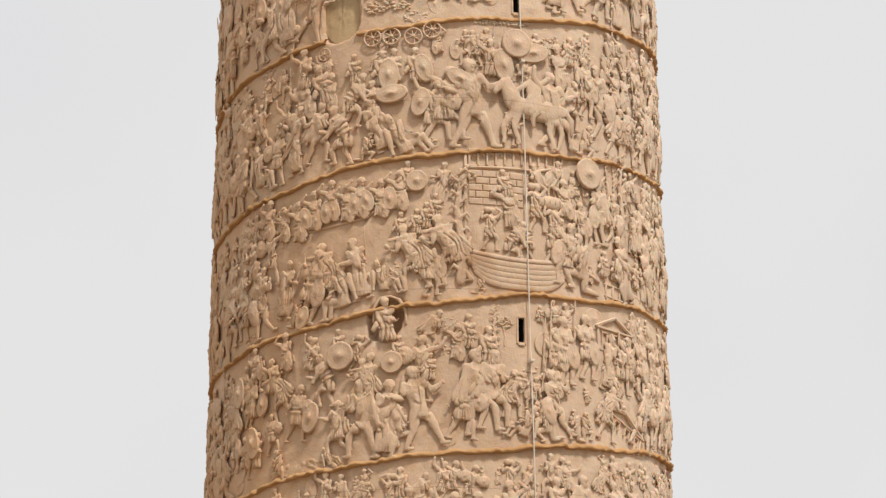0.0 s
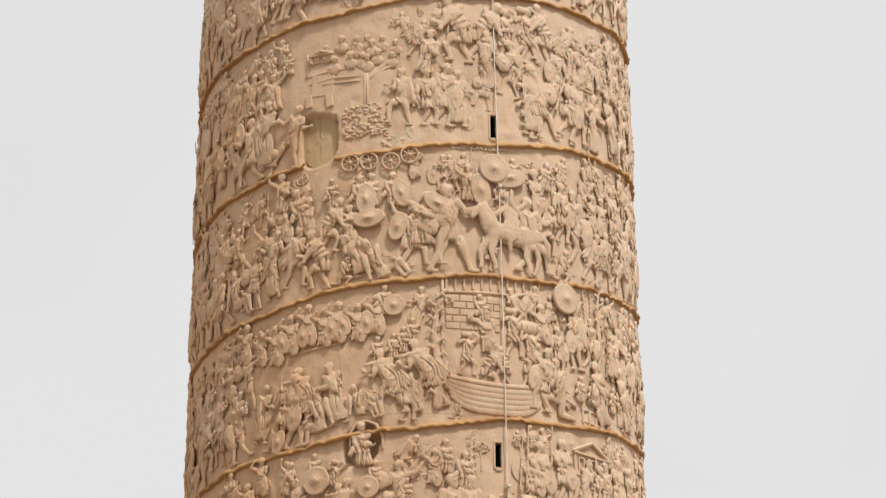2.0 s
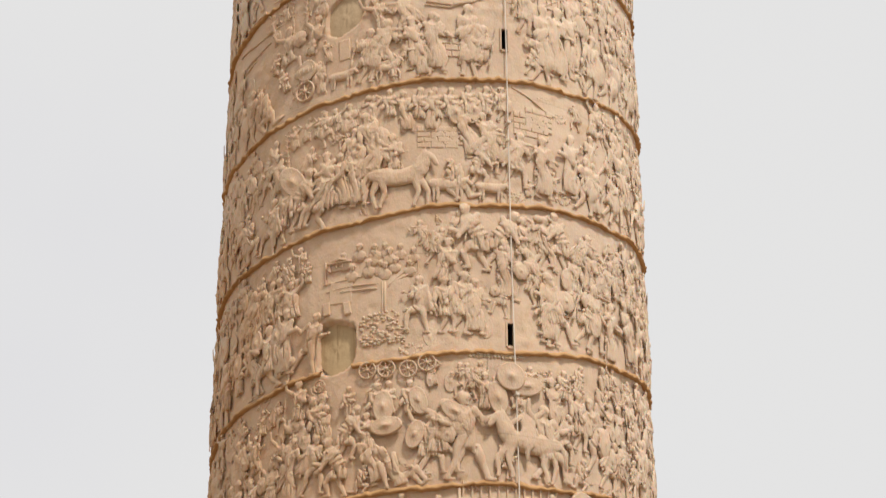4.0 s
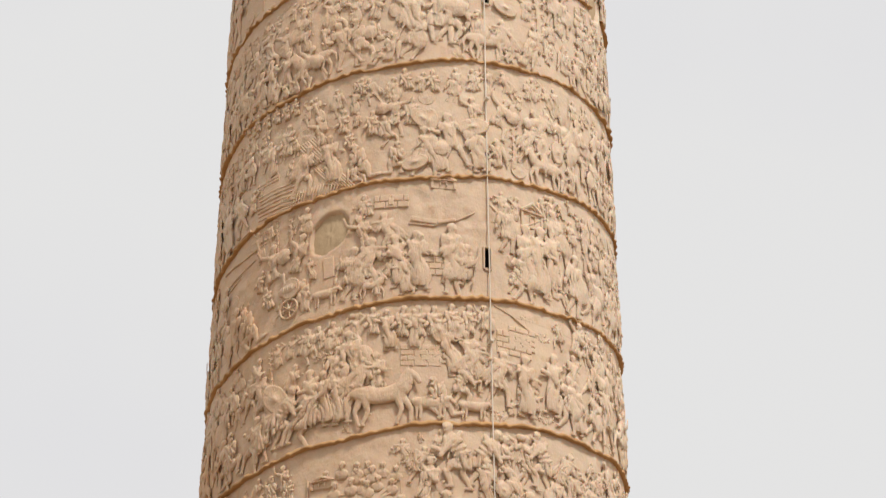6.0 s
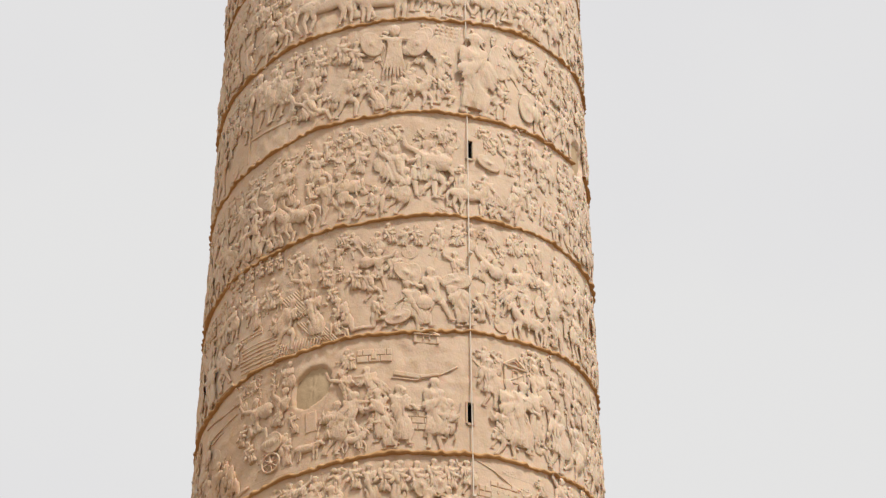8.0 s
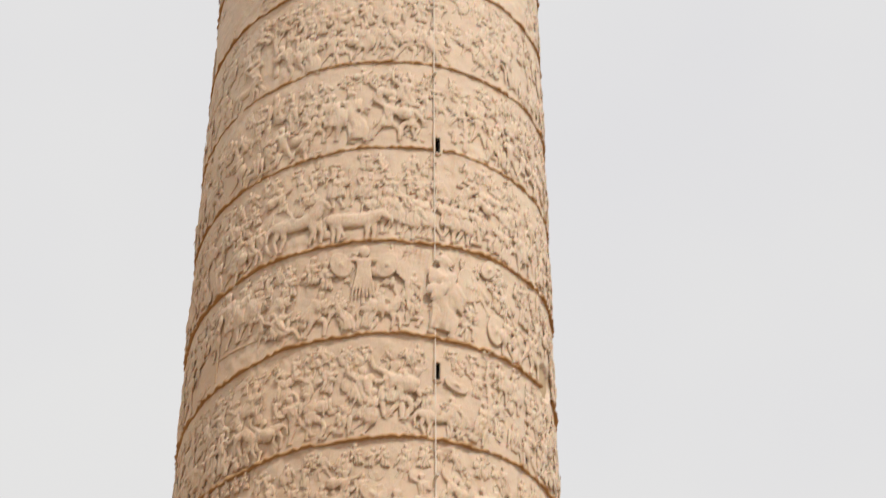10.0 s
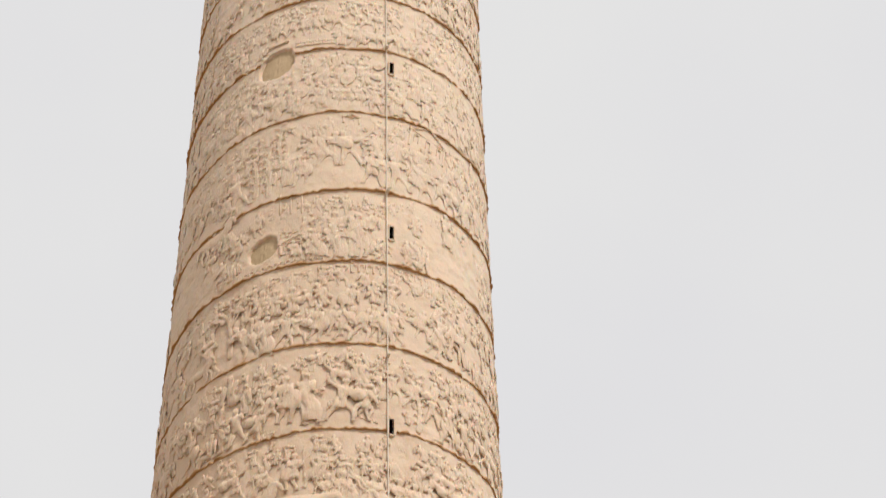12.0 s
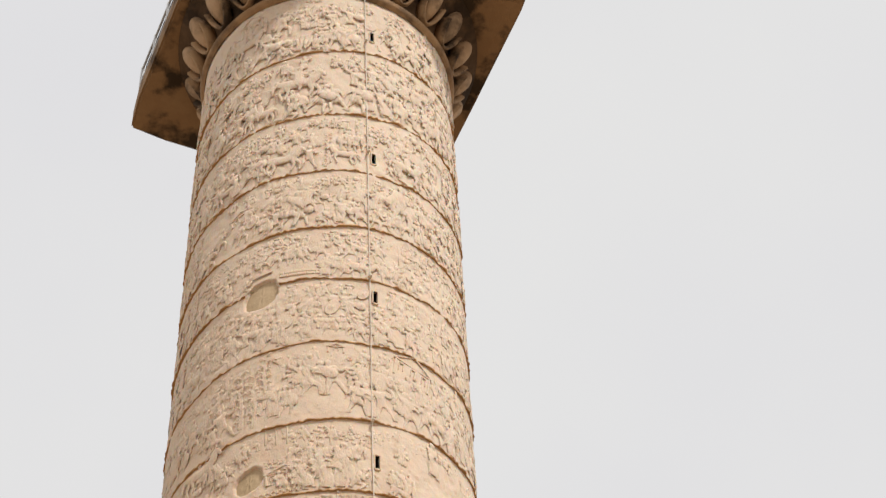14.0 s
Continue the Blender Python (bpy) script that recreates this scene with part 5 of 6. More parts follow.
# rubble wall and stall beside the boarded hole
rubble((-17.9, 9.50), (-6.1, 9.52), 9.78, 130)
rubble((9.0, 9.40), (22.7, 9.42), 9.43, 60)
ledge(0.012, (-12.4, 10.05), (-12.5, 9.78))
ledge(0.007, (-11.0, 10.00), (-8.6, 10.06), (-6.1, 10.10))
ledge(0.006, (-27.4, 10.03), (-20.5, 10.05), (-13.2, 10.04))
ledge(0.006, (-28.3, 10.10), (-22.8, 10.11), (-17.5, 10.12))
slab(-27.3, 9.88, 0.06, 0.11, 4, 0.016)
slab(-21.6, 9.86, 0.06, 0.11, 10, 0.016)
logs((50.0, 9.98), (61.3, 9.93), (51.1, 10.02), 5, 0.012)

# winding 6
put("horse", -8.5, 10.69, 0.55, 0)
put("ox", 3.9, 10.74, 0.31, 0)
put("ox", 15.0, 10.77, 0.25, 0)
put("bustup", -9.2, 10.89, 0.48, -4)
put("reach", -15.4, 10.80, 0.54, 1)
put("toga", -19.4, 10.75, 0.51, -3)
put("toga", -22.3, 10.76, 0.50, -8)
put("toga2", -26.6, 10.80, 0.50, -4)
put("reach", -28.5, 10.84, 0.32, 1)
disc_at("oval", -38.5, 11.11, 0.36, -40)
put("barb", -33.3, 11.03, 0.36, -1)
put("barb", -48.9, 11.04, 0.40, 2)
put("work", -47.9, 11.19, 0.42, -2)
put("tree2", -24.5, 11.21, 0.25, -0)
put("leaves", -31.2, 11.58, 0.13, -2)
put("palm", -40.9, 11.25, 0.38, -3)
put("bust", -10.8, 11.43, 0.36, -2)
put("toga", -6.6, 11.38, 0.38, -5)
put("bust", -3.8, 11.38, 0.41, 3)
put("toga2", -0.5, 11.38, 0.38, 3)
ledge(0.006, (-27.3, 11.60), (-11.7, 11.40))
put("stand", -56.0, 11.10, 0.37, -10)
put("stand", -61.2, 11.17, 0.34, -13)
put("bust", 1.0, 11.38, 0.41, -3)
put("bust", 4.8, 11.40, 0.39, -1)
put("bust", 9.3, 11.44, 0.38, -1)
put("bust", 13.6, 11.45, 0.38, 1)
put("stand", 17.9, 11.53, 0.31, 1)
disc_at("oval", 6.0, 11.56, 0.22, 0)
disc_at("oval", 10.7, 11.60, 0.22, 0)
masonry(4.3, 11.26, 0.30, 0.16)
masonry(26.5, 11.43, 0.33, 0.22)
ledge(0.006, (21.0, 11.56), (32.6, 11.69))
put("reach", 13.8, 11.03, 0.46, 2)
put("work", 11.5, 10.89, 0.43, -4)
put("reach", 21.3, 10.94, 0.51, 1)
put("toga", 29.3, 10.89, 0.56, -0)
put("toga2", 37.7, 10.98, 0.58, 5)
put("reach", 44.7, 11.01, 0.33, -1)
put("bustup", 45.8, 11.52, 0.47, 13)
put("bust", 54.2, 11.65, 0.31, -10)
put("leaves", 30.6, 11.78, 0.13, 2)
put("leaves", 35.4, 11.65, 0.15, 2)
put("stand", 57.3, 11.49, 0.39, -1)
put("guard", 61.8, 11.27, 0.31, 6)
put("guard", 55.2, 11.10, 0.29, -3)
put("stand", 59.9, 11.82, 0.25, 0)

# windings 7 and 8
masonry(-27.6, 13.37, 0.16, 0.12)
masonry(-46.1, 13.30, 0.31, 0.06)
masonry(-39.5, 13.05, 0.56, 0.02)
disc_at("oval", 3.0, 13.61, 0.28, 10)
disc_at("oval", -0.6, 13.19, 0.24, 70)
ledge(0.010, (-62.7, 12.90), (-52.9, 12.94), (-48.7, 12.79))
put("palm", -41.0, 12.57, 0.35, -1)
put("palm", -35.8, 12.50, 0.43, -1)
put("toga", 0.5, 11.95, 0.54, 0)
put("toga2", -3.9, 11.97, 0.51, -5)
put("reach", -13.6, 11.91, 0.56, 1)
put("horse", -13.1, 11.93, 0.22, 0)
put("guard", -53.9, 13.40, 0.37, -4)
put("guard", -46.9, 13.45, 0.32, -3)
put("guard", -40.5, 13.47, 0.22, -6)
put("guard", -35.8, 13.46, 0.22, -5)
put("bust", -21.0, 13.47, 0.33, 3)
put("bust", -12.4, 13.40, 0.35, -0)
put("kneel", -6.4, 13.09, 0.41, -4)
put("sit", -17.1, 13.02, 0.30, 2)
put("throw", -7.6, 13.37, 0.33, -4)
disc_at("wheel", -35.5, 11.94, 0.20, 0)
disc_at("shield", -35.0, 12.13, 0.20, 60)
put("ox", -24.4, 11.87, 0.24, 0)
put("toga", -28.5, 12.15, 0.23, -10)
put("horse", -11.8, 11.88, 0.24, 0)
put("toga2", -2.3, 11.90, 0.41, -5)
put("bust", -47.5, 12.14, 0.30, 9)
put("bust", -41.1, 11.92, 0.34, -18)
put("stand", -51.3, 11.74, 0.27, -3)
put("stand", -63.7, 11.90, 0.33, -6)
put("stand", -68.4, 11.80, 0.33, -7)
put("wide", 10.2, 13.18, 0.54, -7)
disc_at("oval", 1.6, 13.64, 0.28, -50)
disc_at("oval", 15.3, 13.60, 0.29, 75)
put("palm", 27.4, 13.29, 0.60, 1)
disc_at("oval", 36.8, 13.61, 0.24, 10)
disc_at("oval", 42.4, 13.61, 0.23, 0)
put("barb2", 43.8, 13.41, 0.62, 6)
put("barb", 50.4, 13.46, 0.63, -1)
put("reach", 31.3, 13.35, 0.43, 3)
put("cloak", 12.9, 12.02, 0.57, 1)
put("toga", -0.2, 11.99, 0.52, 0)
put("cloak", 25.6, 12.10, 0.62, -3)
put("toga", 34.0, 12.07, 0.68, 3)
ledge(0.009, (-2.0, 12.59), (4.3, 12.57), (11.3, 12.65), (15.5, 12.74))
ledge(0.014, (20.1, 12.84), (24.7, 12.71), (30.0, 12.71), (37.4, 12.87), (42.9, 12.77), (55.7, 12.91))
house(32.8, 12.72, 0.20, 0.24, 0)
house(7.1, 12.94, 0.19, 0.13, 0)
masonry(4.9, 12.09, 0.21, 0.24)
put("guard", 47.0, 12.65, 0.31, -2)
put("guard", 53.2, 12.76, 0.33, -2)
put("toga2", 39.7, 12.21, 0.58, -0)
put("barb", 61.8, 13.76, 0.43, 3)

# timber stacks, rampart and foliage below the eighth ledge
logs((-34.7, 13.55), (-28.8, 13.31), (-28.8, 13.61), 9, 0.011)
logs((-28.8, 13.31), (-23.4, 13.40), (-29.3, 13.38), 5, 0.01)
logs((-29.2, 13.27), (-23.8, 13.06), (-21.9, 13.20), 8, 0.01)
logs((-49.4, 13.22), (-35.4, 13.21), (-46.9, 12.98), 7, 0.009)
logs((-36.2, 13.08), (-37.0, 12.97), (-21.5, 13.10), 17, 0.007)
logs((-49.9, 13.11), (-35.6, 13.08), (-48.9, 12.98), 4, 0.008)
masonry(-6.8, 12.75, 0.30, 0.13)
slab(-6.9, 12.81, 0.045, 0.07, 0, 0.022)
slab(2.2, 12.62, 0.24, 0.045, -8, 0.02)
slab(7.9, 12.62, 0.16, 0.030, 14, 0.026)
keg(-18.1, 12.23, 0.17, 0.10)
slab(-23.8, 12.24, 0.10, 0.20, 4, 0.014)
keg(-35.0, 12.13, 0.20, 0.13)
put("leaves", -32.2, 14.12, 0.11)
put("leaves", -29.8, 14.04, 0.11)
put("leaves", -27.5, 14.11, 0.11)
put("leaves", -25.3, 14.11, 0.11)
put("leaves", -23.0, 14.12, 0.11)
put("leaves", -29.2, 13.96, 0.11)
put("leaves", -20.6, 14.14, 0.11)
put("leaves", -50.8, 15.21, 0.12)
put("leaves", -47.5, 15.23, 0.12)
put("leaves", -44.1, 15.24, 0.12)
put("leaves", -40.7, 15.24, 0.12)
put("leaves", -37.7, 15.25, 0.12)
put("leaves", -34.7, 15.25, 0.12)
put("leaves", -46.7, 15.14, 0.12)
put("leaves", -42.0, 15.13, 0.12)
# rows of heads and the sail-like cloth beside the ramparts
put("bust", -55.9, 13.91, 0.26, -6)
put("bust", -51.0, 13.87, 0.26, -6)
put("bust", -46.6, 13.84, 0.26, -6)
put("bust", -42.6, 13.83, 0.26, -6)
put("bust", -39.0, 13.82, 0.26, -6)
put("bust", -35.5, 13.82, 0.26, -6)
put("bustsh", -54.1, 14.12, 0.27, -6)
put("bustsh", -48.9, 14.09, 0.27, -6)
put("bustsh", -44.2, 14.07, 0.27, -6)
put("bustsh", -40.0, 14.07, 0.27, -6)
put("bustsh", -36.1, 14.07, 0.27, -6)
ledge(0.008, (-67.8, 12.72), (-55.6, 12.68), (-43.8, 12.71))
ledge(0.006, (-66.8, 12.52), (-56.7, 12.56), (-49.9, 12.60))
ledge(0.006, (-69.9, 12.45), (-61.4, 12.49), (-56.6, 12.52))
# low walls and plaques of the eighth and sixth windings
masonry(1.3, 11.23, 0.34, 0.20)
masonry(28.8, 11.51, 0.26, 0.20)
ledge(0.006, (20.2, 11.54), (25.5, 11.60), (32.5, 11.68))
ledge(0.006, (21.0, 11.87), (25.7, 11.81), (31.2, 11.71))
slab(28.9, 11.09, 0.12, 0.12, 2, 0.02)
slab(37.9, 11.18, 0.10, 0.10, 3, 0.02)
keg(27.9, 7.98, 0.20, 0.12)

# windings 9 and 10
put("trophy", -2.6, 15.62, 0.78, 0)
put("horse", -23.7, 16.47, 0.59, 0)
put("ox", -5.8, 16.46, 0.53, 0)
disc_at("oval", -27.6, 16.79, 0.24, 70)
put("stand", -46.1, 15.60, 0.66, -6)
put("stand", -41.0, 15.62, 0.60, -3)
put("reach", -37.0, 15.59, 0.51, 3)
put("barb", -28.0, 15.48, 0.54, 1)
put("barb2", -22.3, 15.42, 0.29, 7)
put("barb", -16.4, 15.38, 0.52, 1)
put("barb", -11.0, 15.47, 0.42, 2)
put("bust", -24.4, 15.79, 0.41, -3)
put("bust", -18.1, 15.86, 0.47, 1)
put("bust", -13.5, 15.77, 0.48, -2)
ledge(0.010, (-51.2, 15.55), (-32.3, 15.53))
ledge(0.014, (-51.1, 16.28), (-52.3, 15.31))
put("leaves", -33.1, 15.00, 0.22, -4)
put("toga", -33.2, 14.53, 0.29, -1)
put("toga", -26.5, 14.46, 0.33, -3)
put("sit", -10.1, 14.46, 0.36, -12)
put("wings", 16.3, 15.82, 0.62, 1)
disc_at("oval", 5.3, 16.26, 0.29, 35)
disc_at("oval", 29.6, 16.16, 0.41, 0)
disc_at("oval", 37.2, 16.45, 0.26, 30)
disc_at("oval", 39.6, 15.77, 0.33, 0)
put("cloak", 20.2, 15.47, 0.92, 2)
put("barb", 29.2, 15.54, 0.38, 3)
put("palm", 36.6, 14.65, 0.88, -0)
disc_at("oval", 25.2, 14.95, 0.25, -75)
put("barb", 51.6, 16.26, 0.28, -17)
put("work", 60.5, 16.17, 0.28, -20)
put("fight", 4.7, 14.46, 0.64, -0)
put("throw", -0.2, 14.45, 0.58, -2)
put("work", 13.3, 14.49, 0.61, 3)
put("stand", 41.8, 14.99, 0.43, -3)
put("stand", 47.2, 14.96, 0.41, -3)
put("guard", 0.2, 16.58, 0.49, -1)
put("guard", 5.1, 16.59, 0.52, -2)
put("guard", 9.7, 16.54, 0.52, -2)
put("guard", 14.4, 16.58, 0.55, -2)
put("guard", 22.5, 16.62, 0.52, -1)
put("guard", 27.6, 16.65, 0.49, -1)
put("guard", 32.5, 16.72, 0.43, 1)

# windings 11 to 13
put("leaves", -34.6, 19.53, 0.30, -10)
put("tree", -35.2, 18.87, 0.80, -2)
put("bust", -23.3, 19.10, 0.54, -3)
put("bust", -18.9, 19.08, 0.53, -2)
put("bust", -13.0, 19.08, 0.53, -2)
put("toga", -21.9, 18.70, 0.55, 0)
put("stand", -23.8, 18.82, 0.47, -6)
ledge(0.008, (-30.9, 19.70), (-17.2, 19.69), (-7.0, 19.74))
arcade(-34.4, 19.93, -3.8, 0.06, 14)
put("toga", -6.0, 17.72, 0.67, -6)
put("stand", -14.8, 17.76, 0.60, 1)
put("barb", -18.9, 17.76, 0.42, 1)
put("leaves", -7.5, 18.50, 0.22, -2)
put("sit", -32.6, 18.11, 0.64, 4)
house(-11.4, 20.14, 0.42, 0.25, -6)
put("guard", -13.2, 19.99, 0.32, -7)
put("guard", -8.5, 19.99, 0.30, -4)
put("guard", -45.9, 20.49, 0.43, -5)
put("guard", -38.7, 20.43, 0.41, -9)
put("horse", -45.9, 20.49, 0.53, 0)
put("sit", 29.9, 20.08, 0.51, 3, -1)
head_group(6.9, 20.47, 0.27)
put("toga", 1.6, 20.00, 0.52, 1)
put("toga2", 6.7, 20.02, 0.51, -2)
put("barb", 1.1, 18.91, 0.41, -4)
put("work", 2.8, 18.85, 0.51, -0)
put("barb", 11.0, 18.96, 0.30, -11)
put("stand", 13.5, 18.94, 0.44, -0)
head_group(25.0, 19.28, 0.40)
put("reach", 30.6, 19.11, 0.42, 0)
put("toga", 37.9, 19.06, 0.52, 5)
put("barb", 44.8, 19.10, 0.51, -1)
put("palm", 23.0, 17.85, 0.77, -0)
put("fight", 3.4, 17.77, 0.56, -2)
put("throw", 9.6, 18.12, 0.51, 1)
put("work", 10.5, 17.86, 0.42, 4)
put("fight", 27.5, 18.10, 0.43, 0)
put("wide", 34.2, 18.00, 0.39, 1)
put("toga", 41.6, 18.00, 0.40, 2)
arcade(5.5, 19.83, 46.1, 0.16, 16)

# windings 14 to 16
put("wide", 4.9, 21.46, 0.55, -10)
put("fight", -2.1, 21.44, 0.56, -3)
put("reach", 15.1, 21.50, 0.50, -3, -1)
put("barb", 23.4, 21.50, 0.52, -4)
put("barb2", 29.1, 21.52, 0.39, -11)
disc_at("oval", 28.5, 21.89, 0.21, -10)
house(4.7, 22.14, 0.17, 0.15, 0)
house(34.0, 21.99, 0.46, 0.44, 8)
head_group(6.5, 20.76, 0.22)
head_group(13.6, 20.72, 0.30)
head_group(22.3, 20.76, 0.17)
put("toga", 0.6, 20.17, 0.54, -3)
put("toga", 8.7, 20.14, 0.57, -3)
put("work", 10.8, 20.13, 0.56, 3, -1)
put("sit", 31.6, 20.22, 0.40, -5, -1)
put("toga", 42.7, 20.68, 0.51, -1)
put("reach", 43.8, 21.52, 0.38, -9)
put("guard", -1.2, 22.44, 0.33, -1)
put("guard", 2.9, 22.43, 0.34, -3)
put("guard", 6.8, 22.45, 0.34, -0)
put("guard", 11.0, 22.47, 0.34, -0)
put("barb", 37.1, 22.63, 0.24, -18)
put("barb", 48.1, 22.97, 0.29, -20)
put("palm", -29.6, 21.14, 0.91, -1)
put("palm", -24.4, 21.09, 0.91, -1)
put("palm", -20.8, 21.35, 0.88, -0)
put("toga", -24.2, 21.22, 0.48, 1)
put("toga2", -17.2, 21.14, 0.56, -2)
put("stand", -12.8, 21.17, 0.45, -2)
put("throw", -5.1, 21.43, 0.60, -3)
ledge(0.012, (-19.7, 21.04), (-19.4, 20.75))
ledge(0.012, (-15.9, 21.01), (-15.6, 20.73))
ledge(0.012, (-11.9, 21.01), (-11.7, 20.72))
head_group(-33.7, 20.64, 0.21)
head_group(-17.0, 20.38, 0.22)
put("stand", -40.1, 20.35, 0.48, -4)
put("guard", -36.3, 20.25, 0.36, 1)
put("guard", -1.5, 20.13, 0.39, -1)
put("guard", -8.3, 20.06, 0.39, -1)
disc_at("oval", -41.5, 22.56, 0.17, 0)
disc_at("oval", -13.4, 22.69, 0.22, 10)
disc_at("oval", -59.1, 22.60, 0.19, 0)
put("fight", -29.9, 22.34, 0.44, -3)
put("barb", -43.2, 21.23, 0.43, -5)
put("barb", -51.7, 21.18, 0.45, -3)

# windings 17 to 20
put("horse", -17.8, 25.48, 0.50, 0)
put("horse", -43.9, 25.41, 0.35, 0, -1)
house(-34.4, 24.82, 0.31, 0.20, -14)
disc_at("oval", -30.2, 24.70, 0.24, 10)
put("barb", -34.4, 24.37, 0.40, 1)
put("barb", -45.0, 24.45, 0.43, -2)
put("work", -15.1, 24.42, 0.68, -2)
put("work", -2.2, 24.36, 0.38, 2)
put("reach", -7.2, 24.63, 0.51, -2)
masonry(-8.6, 23.50, 0.51, 0.10)
house(-25.2, 23.61, 0.29, 0.00, -10)
put("horse", 11.4, 25.61, 0.37, 0, -1)
put("rider", 29.9, 25.65, 0.48, 0)
put("palm", 0.7, 25.60, 0.62, -0)
put("barb", -0.5, 24.39, 0.32, -0)
put("reach", 12.9, 24.73, 0.52, 3)
put("barb", 32.1, 24.71, 0.75, -5)
put("stand", 33.1, 24.77, 0.56, -2)
ledge(0.012, (36.3, 24.95), (42.6, 24.84), (55.5, 24.90))
house(38.6, 24.09, 0.23, 0.10, 0)
ledge(0.010, (-3.3, 23.68), (15.2, 23.70))
ledge(0.010, (29.9, 24.36), (30.1, 23.96))
disc_at("oval", 3.1, 22.90, 0.27, 20)
disc_at("oval", 16.0, 23.20, 0.21, 30)

# top winding
put("barb", -35.2, 28.88, 0.33, 5)
put("barb", -20.5, 28.45, 0.55, -3)
house(-36.9, 28.88, 0.32, 0.36, -4)
put("tree", -7.2, 28.93, 0.32, 1)
put("horse", -37.9, 28.35, 0.48, 0)
put("fight", -53.9, 28.20, 0.24, 9)
disc_at("oval", -23.7, 28.49, 0.17, 70)
put("rider", -12.5, 26.98, 0.61, 0)
put("barb", -41.3, 27.07, 0.66, 1)


# ---- crowd: rows of figures where no larger piece stands ----
LOW = ["stand", "guard", "march", "fight", "throw", "toga", "barb", "barb2", "work", "carry", "kneel", "sit", "reach", "wide", "cloak", "toga2"]
HIGH = ["bust", "bustsh", "bustup", "stand", "toga", "reach", "guard", "carry", "fight", "barb"]


# stretches that are left smooth: phi from, to, z from, to
SMOOTH = [(-71, -46, 12.30, 12.68), (-45, -12, 7.38, 7.80), (7, 24, 8.00, 8.39), (-33, -6, 9.72, 10.54), (-31, -12, 9.29, 9.87), (-5, 22, 12.41, 13.02), (-66, -35, 15.40, 15.76), (-84, -43, 19.96, 20.43), (22, 41, 11.38, 11.76), (4, 26, 15.54, 15.70), (28, 62, 20.10, 20.86), (-20, -0, 23.51, 23.73), (-57, -36, 24.50, 25.13), (-12, 16, 21.16, 21.43)]


def free(phi, z0, z1, a):
    for p0, p1, q0, q1 in SMOOTH:
        if p0 < phi < p1 and q0 < (z0 + z1) / 2 < q1:
            return False
    for p0, p1, q0, q1 in PLACED:
        cx, cz = (p0 + p1) / 2, (q0 + q1) / 2
        if abs(phi - cx) < (p1 - p0) * 0.36 + a * 0.25 and abs((z0 + z1) / 2 - cz) < (q1 - q0) * 0.36 + (z1 - z0) * 0.12:
            return False
    for s in SLITS:
        if abs(phi - SLIT_PHI) < a + 1.5 and z0 < s + 0.12 and z1 > s - 0.12:
            return False
    for p, z, hw, hh, sq in HOLES + [NICHE]:
        if abs(phi - p) < a + math.degrees(hw * 1.15 / rad(z)) and z0 < z + hh * 1.15 and z1 > z - hh * 1.15:
            return False
    return True


PLACED = list(TAKEN)
rnd = random.Random(21)
for n in range(1, len(BORDERS) - 1):
    for row, (lo, hi, names) in enumerate(((0.70, 0.34, HIGH), (0.38, 0.50, HIGH), (0.04, 0.56, LOW))):
        phi = -93 + rnd.uniform(0, 5)
        while phi < 93:
            room = border(n + 1, phi) - border(n, phi)
            k = room / 1.09
            z = border(n, phi) + (lo + rnd.uniform(-0.03, 0.06)) * k
            h = hi * k * rnd.uniform(0.84, 1.04) * (0.94 if n < 8 else 0.84)
            a = math.degrees(0.10 * h / 0.55 / rad(z))
            if z + h > 5.3 and free(phi, z + 0.08, z + h * 0.8, a * 0.7) and rnd.random() < (0.80, 0.86, 0.92)[row]:
                kind = rnd.choice(names)
                if row == 2 and n > 6 and rnd.random() < 0.02:
                    kind = rnd.choice(["rider", "horse"])
                    h *= 0.85
                if row == 0 and rnd.random() < 0.10:
                    kind = rnd.choice(["leaves", "shield", "oval"])
                    h *= 0.5
                put(kind, phi, z, h, rnd.uniform(-19, 19), rnd.choice((-1, 1)), deep=(0.62, 0.66, 0.72)[row], out=(-0.004, -0.002, 0.0)[row])
            phi += a * rnd.uniform(1.45, 2.2)

# ---- smaller figures, heads and foliage that crowd the gaps left between the rows ----
CELL_P, CELL_Z = 1.5, 0.05
cover = np.zeros((int(204 / CELL_P) + 1, int(26 / CELL_Z) + 1), bool)


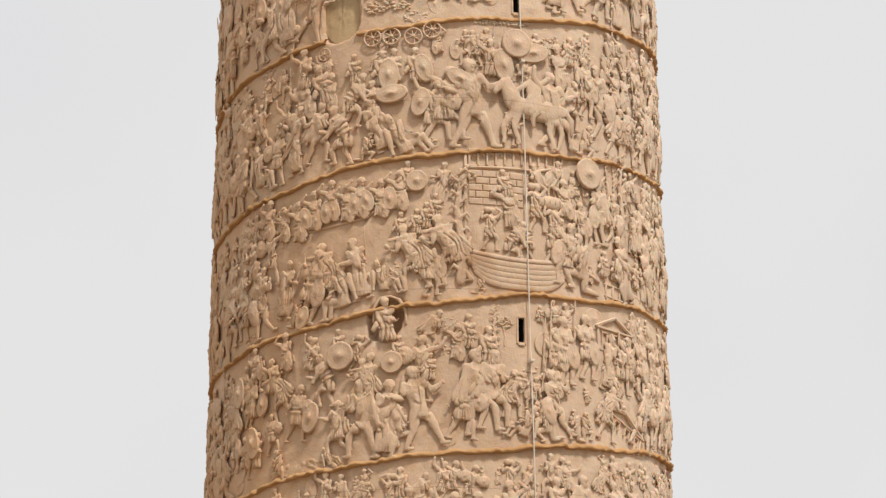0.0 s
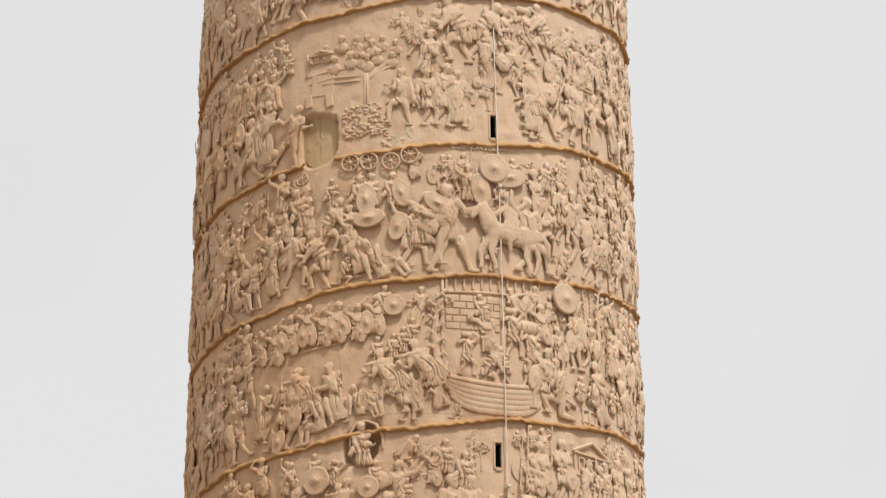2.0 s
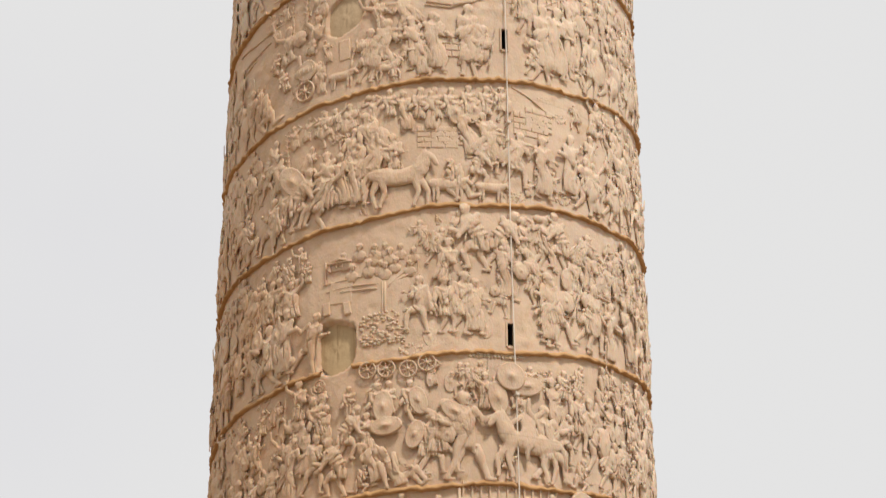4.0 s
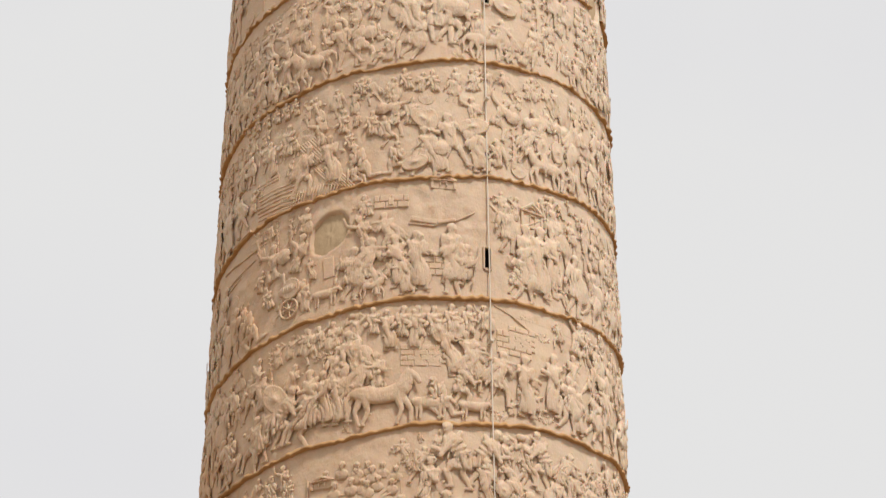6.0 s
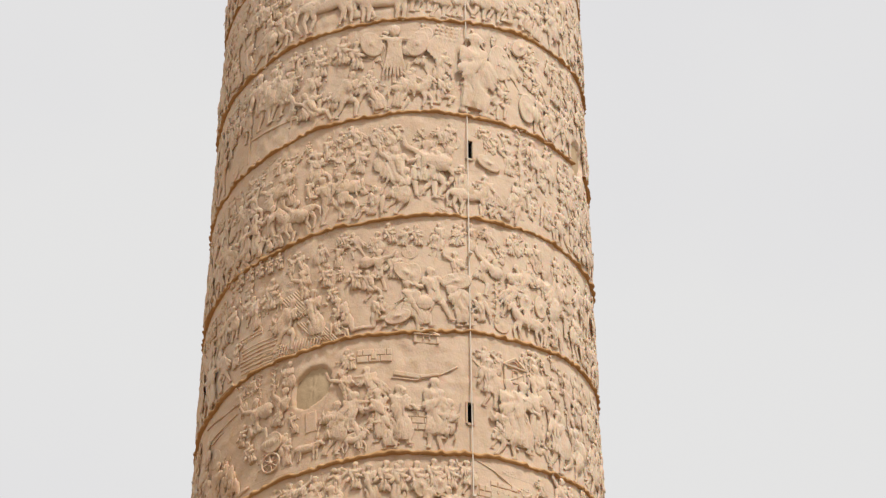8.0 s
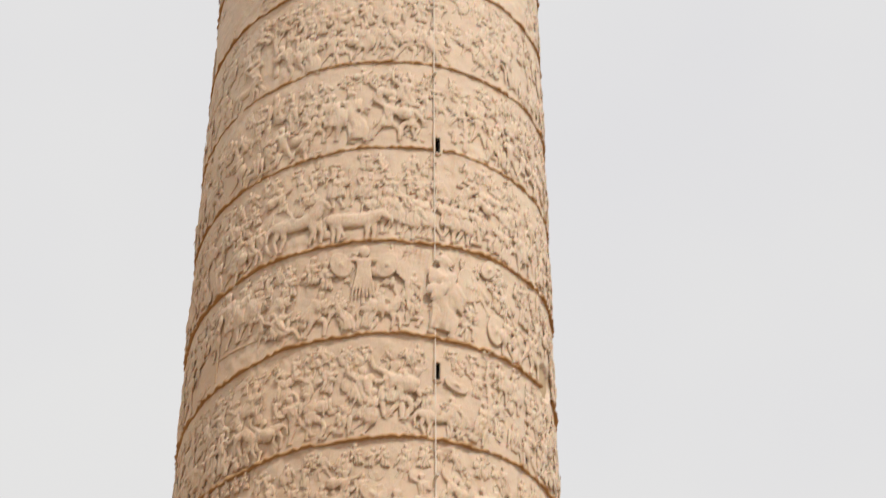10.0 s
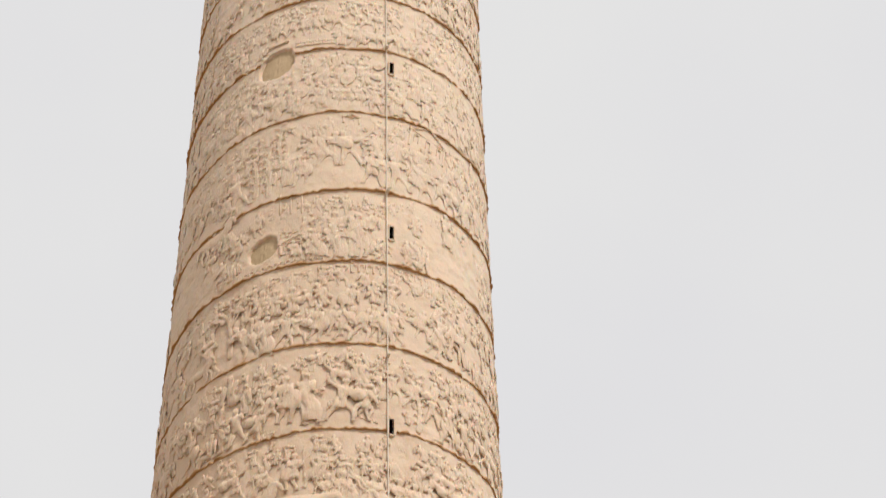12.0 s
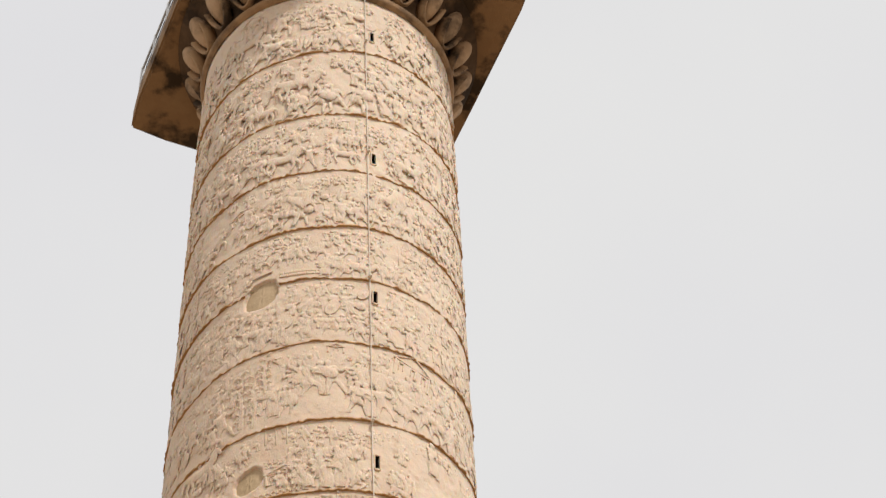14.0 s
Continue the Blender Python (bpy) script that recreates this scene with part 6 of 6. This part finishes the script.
def cells(phi, half, z0, z1):
    a = math.degrees(half / rad(z0))
    return (slice(max(0, int((phi - a + 102) / CELL_P)), max(0, int((phi + a + 102) / CELL_P)) + 1), slice(max(0, int((z0 - 4.6) / CELL_Z)), max(0, int((z1 - 4.6) / CELL_Z)) + 1))


for p0, p1, q0, q1 in TAKEN:
    cover[cells((p0 + p1) / 2, radians(p1 - p0) / 2 * rad(q0) * 0.62, q0 + 0.02, q0 + (q1 - q0) * 0.92)] = True
for p0, p1, q0, q1 in SMOOTH:
    cover[cells((p0 + p1) / 2, radians(p1 - p0) / 2 * rad(q0), q0, q1)] = True
for p, z, hw, hh, sq in HOLES + [NICHE]:
    cover[cells(p, hw * 1.3, z - hh * 1.3, z + hh * 1.3)] = True
for s in SLITS:
    cover[cells(SLIT_PHI, 0.07, s - 0.15, s + 0.15)] = True
SMALL = ["bust", "bustsh", "bustup", "kneel", "sit", "toga", "barb", "work", "reach", "stand", "march", "wide", "cloak"]
for n in range(1, len(BORDERS) - 1):
    for i in range(800 if n < 10 else 600):
        phi = rnd.uniform(-92, 92)
        lo, hi = border(n, phi) + 0.03, border(n + 1, phi) - 0.05
        h = rnd.choice((0.46, 0.38, 0.30, 0.24, 0.18)) * rnd.uniform(0.9, 1.1)
        if n < 6 and phi < -34 and i < 480:
            h = rnd.uniform(0.36, 0.52)
        if i > 480:
            h = rnd.uniform(0.13, 0.22)
        if hi - lo < h or hi < 5.4:
            continue
        z = rnd.uniform(lo, hi - h * 0.9)
        area = cells(phi, h * 0.17, z + 0.02, z + h * 0.9)
        if cover[area].size == 0 or cover[area].mean() > ((0.42 if n < 7 else 0.34) if abs(phi) < 36 else 0.62 if n < 6 and phi < 0 else 0.5):
            continue
        kind = rnd.choice(SMALL) if h > 0.22 else rnd.choice(("leaves", "oval", "bust", "shield", "kneel", "rocks2", "bustsh"))
        put(kind, phi, z, h, rnd.uniform(-14, 14), rnd.choice((-1, 1)), deep=0.64, out=-0.001)
        cover[area] = True
